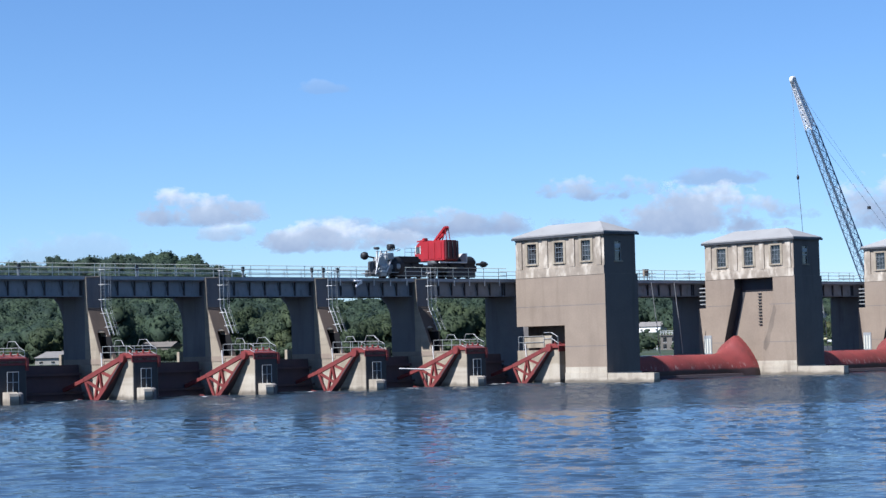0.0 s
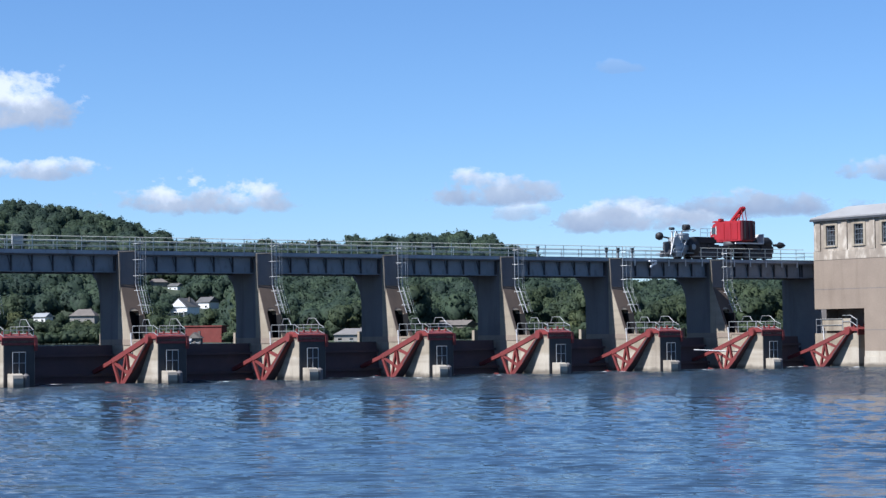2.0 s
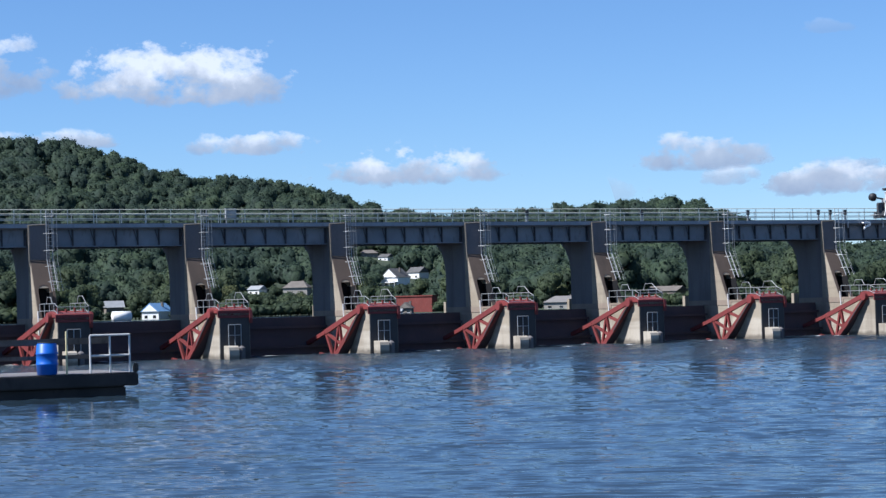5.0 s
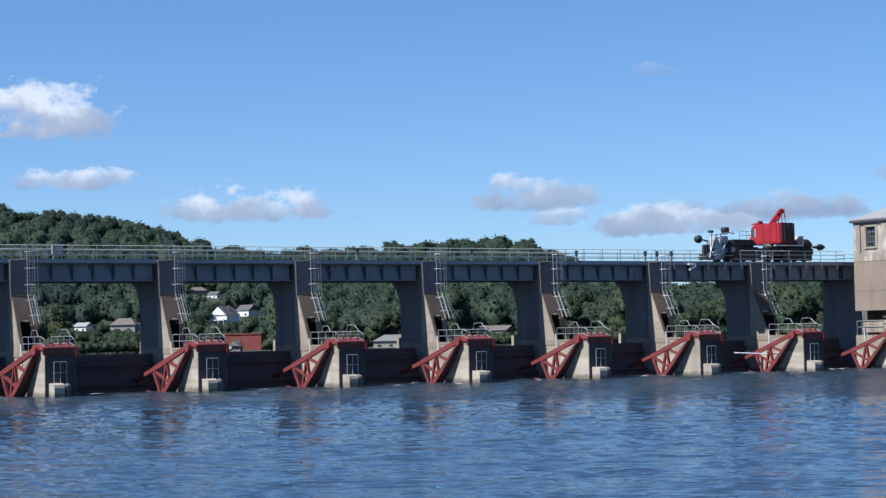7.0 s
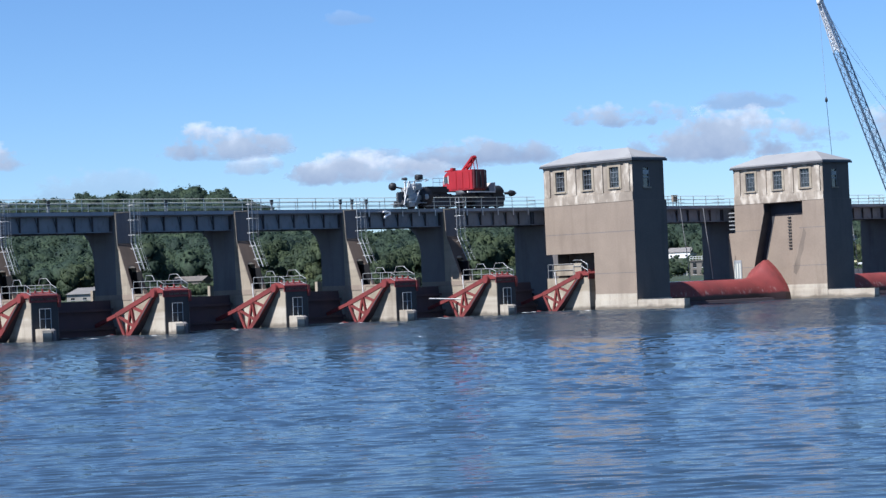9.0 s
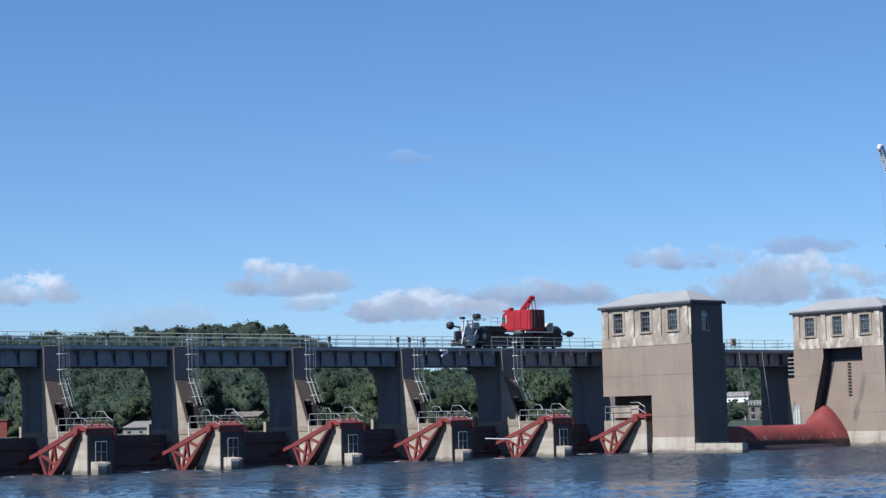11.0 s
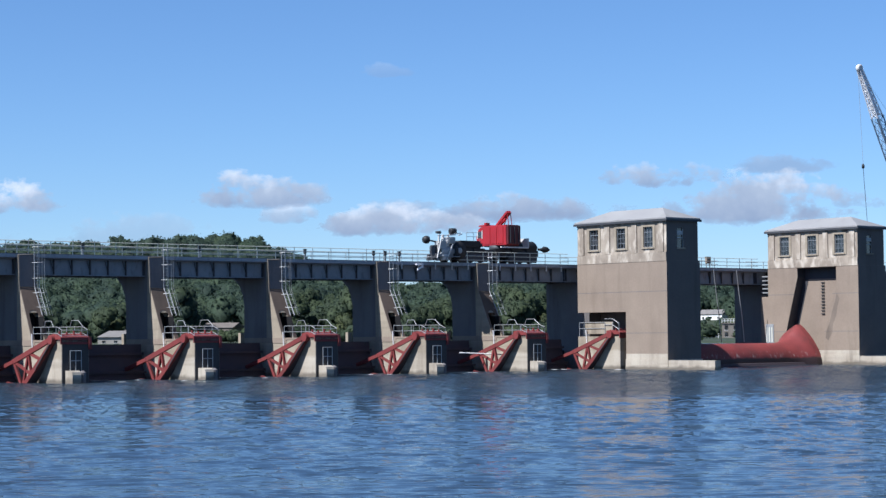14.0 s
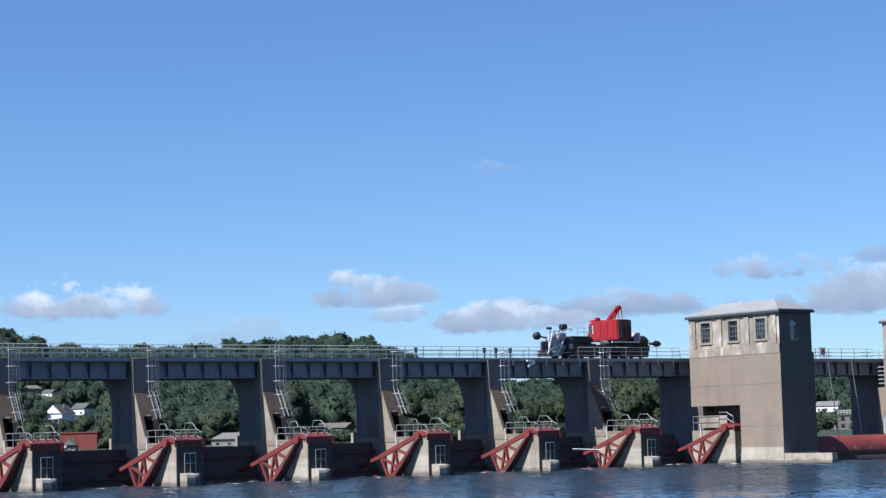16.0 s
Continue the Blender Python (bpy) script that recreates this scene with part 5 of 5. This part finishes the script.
# ---- trees ----
def leaf_cloud(rng, centres, radii, per, size):
    """Small bent leaf-clump quads over a set of lobes; returns vertices and faces."""
    vs = []
    for c, r in zip(centres, radii):
        n = int(per * r * r)
        d = rng.normal(size=(n, 3))
        d /= np.linalg.norm(d, axis=1)[:, None]
        d[:, 2] = np.where(d[:, 2] < -0.45, -d[:, 2], d[:, 2])
        pos = np.array(c) + d * r * rng.uniform(0.84, 1.16, (n, 1))
        nrm = d + rng.normal(scale=0.32, size=(n, 3))
        nrm /= np.linalg.norm(nrm, axis=1)[:, None]
        s = np.cross(nrm, rng.normal(size=(n, 3)))
        s /= np.linalg.norm(s, axis=1)[:, None]
        u = np.cross(nrm, s)
        k = size * rng.uniform(0.6, 1.3, (n, 1))
        quad = np.stack([pos - s * k, pos - u * k * 0.8, pos + s * k * 0.9, pos + u * k], 1)
        out = np.repeat(nrm[:, None, :], 4, 1)
        vs.append(np.concatenate([quad, out], -1))
    v = np.concatenate(vs)
    return v


def core_quads(rng, centres, radii, k=0.9, nu=6, nv=4):
    """Lumpy rounded bodies under the leaves, without their hidden undersides."""
    vs = []
    for c, r in zip(centres, radii):
        jit = rng.uniform(0.86, 1.1, (nu, nv + 1))
        for i in range(nu):
            for j in range(nv):
                q = []
                for a, b in ((i, j), (i + 1, j), (i + 1, j + 1), (i, j + 1)):
                    t, f = 2 * math.pi * a / nu, math.pi * (0.18 + 0.82 * b / nv - 0.5)
                    d = (math.cos(t) * math.cos(f), math.sin(t) * math.cos(f), math.sin(f))
                    w = k * r * (jit[a % nu, b] if b < nv else 0.97)
                    q.append((c[0] + w * d[0], c[1] + w * d[1], c[2] + w * d[2], *d))
                vs.append(q)
    return np.array(vs)


def softened(v, mid, keep=0.4):
    """Turns the normals of a crown's quads partly outwards from its middle."""
    out = v[..., :3] - np.array(mid)
    out /= np.linalg.norm(out, axis=-1, keepdims=True) + 1e-6
    lobe = v[..., 3:] / np.linalg.norm(v[..., 3:], axis=-1, keepdims=True)
    return np.concatenate([v[..., :3], keep * lobe + (1 - keep) * out], -1)


def quads_mesh(name, v, mat):
    """Loose quads with soft normals pointing out of their clump."""
    n = len(v)
    v, nrm = v[..., :3], v[..., 3:]
    nrm = nrm / np.linalg.norm(nrm, axis=-1, keepdims=True)
    me = bpy.data.meshes.new(name)
    me.vertices.add(4 * n)
    me.vertices.foreach_set("co", v.reshape(-1).astype(np.float32))
    me.loops.add(4 * n)
    me.loops.foreach_set("vertex_index", np.arange(4 * n, dtype=np.int32))
    me.polygons.add(n)
    me.polygons.foreach_set("loop_start", np.arange(0, 4 * n, 4, dtype=np.int32))
    me.update(calc_edges=True)
    me.validate()
    soft = me.attributes.new("custom_normal", "FLOAT_VECTOR", "POINT")
    soft.data.foreach_set("vector", nrm.reshape(-1).astype(np.float32))
    me.materials.append(mat)
    return me


def make_tree(seed, height, spread, mat, label):
    rng = np.random.default_rng(seed)
    t = base("tree", (0, 0, 0), label, "tree", "trees along the far bank")
    bm = bmesh.new()
    rod(bm, (0, 0, -0.8), (0.1, 0, height * 0.4), 0.035 * height, 0.022 * height, 8)
    rod(bm, (0.1, 0, height * 0.4), (0.2, 0.1, height * 0.8), 0.022 * height, 0.006 * height, 8)
    tips = []
    for i in range(9):
        a = i * 2.4 + rng.uniform(-0.3, 0.3)
        z = height * rng.uniform(0.42, 0.85)
        q = (math.cos(a) * spread * rng.uniform(0.3, 0.62), math.sin(a) * spread * rng.uniform(0.3, 0.62), z)
        rod(bm, (0.12, 0, z - height * 0.14), q, 0.012 * height, 0.004 * height, 6)
        tips.append(q)
    part("trunk", bm, BARK, t)
    tips += [(0, 0, height * 0.86), (0.5, 0.4, height * 0.55), (spread * 0.35, -spread * 0.3, height * 0.32), (-spread * 0.4, -spread * 0.2, height * 0.3), (0, -spread * 0.45, height * 0.24)]
    tips += [(spread * 0.4 * math.cos(a), spread * 0.4 * math.sin(a), height * 0.22) for a in (0.5, 2.1, 3.7, 5.3)]
    rad = [spread * rng.uniform(0.28, 0.44) for _ in tips]
    me = quads_mesh("crown", np.concatenate([leaf_cloud(rng, tips, rad, 11, 0.36), softened(core_quads(rng, tips, rad, 0.88, 6, 4), (0, 0, height * 0.3), 0.5)]), mat)
    ob = new("crown", me)
    ob.parent = t
    return t


PROTOS = [
    make_tree(1, 13, 6.2, LEAF_A, "broad green tree on the far bank"),
    make_tree(2, 11, 5.2, LEAF_A, "round green tree on the far bank"),
    make_tree(3, 9, 5.0, LEAF_B, "yellow-green leafy tree on the far bank"),
    make_tree(4, 15, 6.0, LEAF_A, "tall green tree on the far bank"),
]


def make_shrub():
    rng = np.random.default_rng(31)
    t = base("shrub", (0, 0, 0), "low green shrub on the far shore", "shrub", "shrubs along the shore")
    bm = bmesh.new()
    for i in range(4):
        rod(bm, (0, 0, -0.4), (1.6 * math.cos(i * 1.6), 1.6 * math.sin(i * 1.6), 1.6), 0.09, 0.04, 5)
    part("stems", bm, BARK, t)
    cs = [(0, 0, 2.0), (1.7, 0.3, 1.4), (-1.6, 0.6, 1.5), (0.3, -1.7, 1.3), (-0.4, 1.6, 1.6)]
    ob = new("foliage", quads_mesh("foliage", np.concatenate([leaf_cloud(rng, cs, [1.5, 1.3, 1.4, 1.2, 1.3], 16, 0.3), core_quads(rng, cs, [1.5, 1.3, 1.4, 1.2, 1.3], 0.88)]), LEAF_A))
    ob.parent = t
    return t


SHRUB = make_shrub()
SHRUB.matrix_world = Matrix.Translation(polar(12.2, SHORE + 4))


def blocked(a, r, top, half):
    for ha, hw, hr, hel in HOUSES:
        if r < hr + 6 and abs(a - ha) < hw + half and math.degrees(math.atan2(top - EYE.z, r)) > hel:
            return True
    return False


def plant():
    rng = random.Random(11)
    used = set()
    a = 13.0
    while a < 58:
        r = SHORE + 6 + rng.random() ** 1.5 * 90
        i = rng.choice((0, 0, 1, 1, 2, 3))
        s = rng.uniform(0.75, 1.15)
        h = (13, 11, 9, 15)[i] * s
        z = ground_z(a, r)
        half = math.degrees(5.5 * s / r)
        fit = next((q for q in (1.0, 0.8, 0.62, 0.48, 0.36, 0.25) if not blocked(a, r, z + h * q, half * q)), 0)
        s, h, half = s * fit, h * fit, half * fit
        if fit:
            m = Matrix.LocRotScale(polar(a, r), Euler((0, 0, rng.random() * 6.28)), None)
            proto = PROTOS[i]
            if i in used:
                ob = copy_thing(proto, m)
            else:
                used.add(i)
                ob = proto
                ob.matrix_world = m
            ob.scale = (s, s, s)
        a += rng.uniform(0.09, 0.22)


def plant_shrubs():
    rng = random.Random(5)
    a = 12.5
    while a < 58:
        r = SHORE - 1 + rng.random() * 7
        s = rng.uniform(0.2, 0.46)
        if not blocked(a, r, 2.05 + 11 * s * 0.7, 0.2):
            ob = copy_thing(SHRUB, Matrix.LocRotScale(polar(a, r), Euler((0, 0, rng.random() * 6.28)), None))
            ob.scale = (s * 4, s * 4, s * 3.4)
        a += rng.uniform(0.1, 0.22)
    a = 44.0
    while a < 55:
        r = 310 + rng.random() * 200
        s = rng.uniform(0.1, 0.22)
        if not 46.9 < a < 48.3:
            ob = copy_thing(SHRUB, Matrix.LocRotScale(polar(a, r), Euler((0, 0, rng.random() * 6.28)), None))
            ob.scale = (s * 5, s * 5, s * 3.4)
        a += rng.uniform(0.1, 0.25)


plant()
plant_shrubs()


def make_woods():
    rng = np.random.default_rng(21)
    protos = []
    for i in range(16):
        h, sp = rng.uniform(9, 13), rng.uniform(4.4, 6.4)
        cs, rad = [(0, 0, h * 0.52)], [sp * 0.78]
        for j in range(7):
            t = j * 2.4 + rng.uniform(-0.4, 0.4)
            far = sp * rng.uniform(0.3, 0.75)
            cs.append((math.cos(t) * far, math.sin(t) * far, h * (0.88 - 0.5 * far / sp) + rng.uniform(-0.9, 0.9)))
            rad.append(sp * rng.uniform(0.26, 0.44))
        body = np.concatenate([core_quads(rng, cs[:1], rad[:1], 0.92, 7, 3), core_quads(rng, cs[1:], rad[1:], 0.88, 5, 3)])
        protos.append(np.concatenate([leaf_cloud(rng, cs, rad, 3.6, 0.46), softened(body, (0, 0, h * 0.2), 0.4)]))
    out = []
    r = SHORE + 60
    while r < CREST + 60:
        step = math.degrees(9.6 / r)
        a = 14.0 + rng.uniform(0, step)
        while a < 56:
            aa, rr = a + rng.uniform(-0.45, 0.45) * step, r + rng.uniform(-4.5, 4.5)
            s = rng.uniform(0.65, 1.3)
            z = ground_z(aa, min(rr, CREST))
            for shrink in (1.0, 0.5, 0.28):
                if not blocked(aa, rr, z + 11 * s * shrink, step * 0.5 * shrink):
                    p = protos[rng.integers(len(protos))]
                    t = rng.uniform(0, 6.28)
                    c, d = math.cos(t), math.sin(t)
                    spin = np.array([[c, d, 0], [-d, c, 0], [0, 0, 1]])
                    q = p[..., :3] @ spin * s * shrink + np.array(polar(aa, rr, z - 1.0 * shrink))
                    out.append(np.concatenate([q, p[..., 3:] @ spin], -1))
                    break
            a += step
        r += 10.8
    ob = new("woods", quads_mesh("woods", np.concatenate(out), LEAF))
    tagged(ob, "dense dark green woods covering the bluffs", "woods", kind="stuff")


make_woods()


# ---- clouds: distant sky backdrop ----
def cloud_mat():
    k = Mat("cloud_vapour")
    m, nt = k.m, k.t
    nt.nodes.remove(k.b)
    uv = nt.nodes.new("ShaderNodeUVMap").outputs["UV"]
    sep = nt.nodes.new("ShaderNodeSeparateXYZ")
    k.link(uv, sep.inputs[0])
    ux, uy = sep.outputs[0], sep.outputs[1]
    big = k.noise(0.0105, 7, (1, 1, 1.5), 0.6)
    # distance from the centre line, squashed below for a flat foot
    dx = k.math("MULTIPLY", k.math("ABSOLUTE", k.math("SUBTRACT", ux, 0.5)), 2.0)
    up = k.math("MULTIPLY", k.math("MAXIMUM", k.math("SUBTRACT", uy, 0.33), 0.0), 1.5)
    dn = k.math("MULTIPLY", k.math("MAXIMUM", k.math("SUBTRACT", 0.33, uy), 0.0), 3.8)
    r2 = k.math("ADD", k.math("POWER", dx, 2.0), k.math("ADD", k.math("POWER", up, 2.0), k.math("POWER", dn, 2.0)))
    dens = k.math("SUBTRACT", k.math("ADD", k.math("MULTIPLY", big, 2.9), -0.55), k.math("MULTIPLY", r2, 1.05))
    alpha = k.ramp(dens, [(0.34, (0, 0, 0)), (0.56, (0.65, 0.65, 0.65)), (0.8, (1, 1, 1))])
    edge = k.math("SUBTRACT", 1.0, k.math("POWER", k.math("MINIMUM", k.math("SQRT", r2), 1.0), 6.0))
    alpha = k.math("MULTIPLY", alpha, edge)
    info = nt.nodes.new("ShaderNodeObjectInfo").outputs["Color"]
    isep = nt.nodes.new("ShaderNodeSeparateXYZ")
    k.link(info, isep.inputs[0])
    alpha = k.math("MULTIPLY", alpha, isep.outputs[0])
    light = k.math("ADD", k.math("MULTIPLY", uy, 0.9), k.math("MULTIPLY", k.noise(0.016, 5), 0.7))
    light = k.math("MULTIPLY", light, isep.outputs[1])
    col = k.ramp(light, [(0.45, (0.17, 0.19, 0.23)), (0.78, (0.255, 0.263, 0.28)), (1.05, (0.43, 0.415, 0.40))])
    em = nt.nodes.new("ShaderNodeEmission")
    k.link(col, em.inputs[0])
    tr = nt.nodes.new("ShaderNodeBsdfTransparent")
    mx = nt.nodes.new("ShaderNodeMixShader")
    k.link(alpha, mx.inputs[0])
    k.link(tr.outputs[0], mx.inputs[1])
    k.link(em.outputs[0], mx.inputs[2])
    k.link(mx.outputs[0], nt.nodes["Material Output"].inputs["Surface"])
    return m


CLOUD = cloud_mat()


def make_cloud(order, a0, e0, a1, e1, opacity=1.0, white=1.0):
    """A bank of cumulus far off, between two azimuths and two elevations."""
    R, n = 4300.0 + 45 * order, 10
    ga, ge = (a1 - a0) * 0.2, (e1 - e0) * 0.2
    a0, a1, e0, e1 = a0 - ga, a1 + ga, e0 - ge, e1 + ge
    bm = bmesh.new()
    lay = bm.loops.layers.uv.new("UVMap")
    g = {}
    for i in range(n + 1):
        for j in range(n + 1):
            a, e = radians(a0 + (a1 - a0) * i / n), radians(e0 + (e1 - e0) * j / n)
            g[i, j] = bm.verts.new(EYE + R * Vector((math.sin(a) * math.cos(e), math.cos(a) * math.cos(e), math.sin(e))))
    for i in range(n):
        for j in range(n):
            ids = ((i, j), (i + 1, j), (i + 1, j + 1), (i, j + 1))
            f = bm.faces.new([g[q] for q in ids])
            for lp, q in zip(f.loops, ids):
                lp[lay].uv = (q[0] / n, q[1] / n)
    ob = tagged(part("backdrop", bm, CLOUD), "soft white and grey fair-weather cloud", "cloud", kind="structure")
    ob.color = (opacity, white, 1, 1)
    ob.visible_shadow = False


for order, row in enumerate(((16.2, 5.9, 23.0, 7.8, 1.0, 1.15), (13.0, 4.7, 18.6, 5.25, 0.9, 1.0), (20.0, 4.45, 23.5, 5.2, 0.9, 1.1), (23.6, 3.5, 28.7, 4.7, 0.95, 1.1),
            (32.4, 3.7, 36.3, 4.8, 0.9, 0.95), (34.4, 3.2, 36.2, 3.85, 0.7, 1.0), (35.6, 2.85, 41.0, 3.8, 0.95, 0.95), (37.5, 3.2, 44.5, 4.0, 0.7, 0.72), (37.2, 7.4, 38.8, 7.8, 0.25, 0.8),
            (44.2, 4.15, 47.5, 4.85, 0.85, 0.85), (46.2, 3.1, 51.2, 4.6, 0.95, 0.88), (48.2, 4.5, 50.6, 5.1, 0.6, 0.6), (52.6, 3.0, 57.5, 5.1, 0.9, 0.95),
            (39.8, 3.3, 44.4, 4.1, 0.85, 0.8), (43.9, 3.05, 45.5, 3.65, 0.8, 1.05), (50.9, 3.45, 52.2, 3.95, 0.6, 0.7), (28.0, 2.6, 33.0, 3.6, 0.35, 0.8), (12.0, 6.2, 15.8, 8.2, 0.8, 1.0))):
    make_cloud(order, *row)
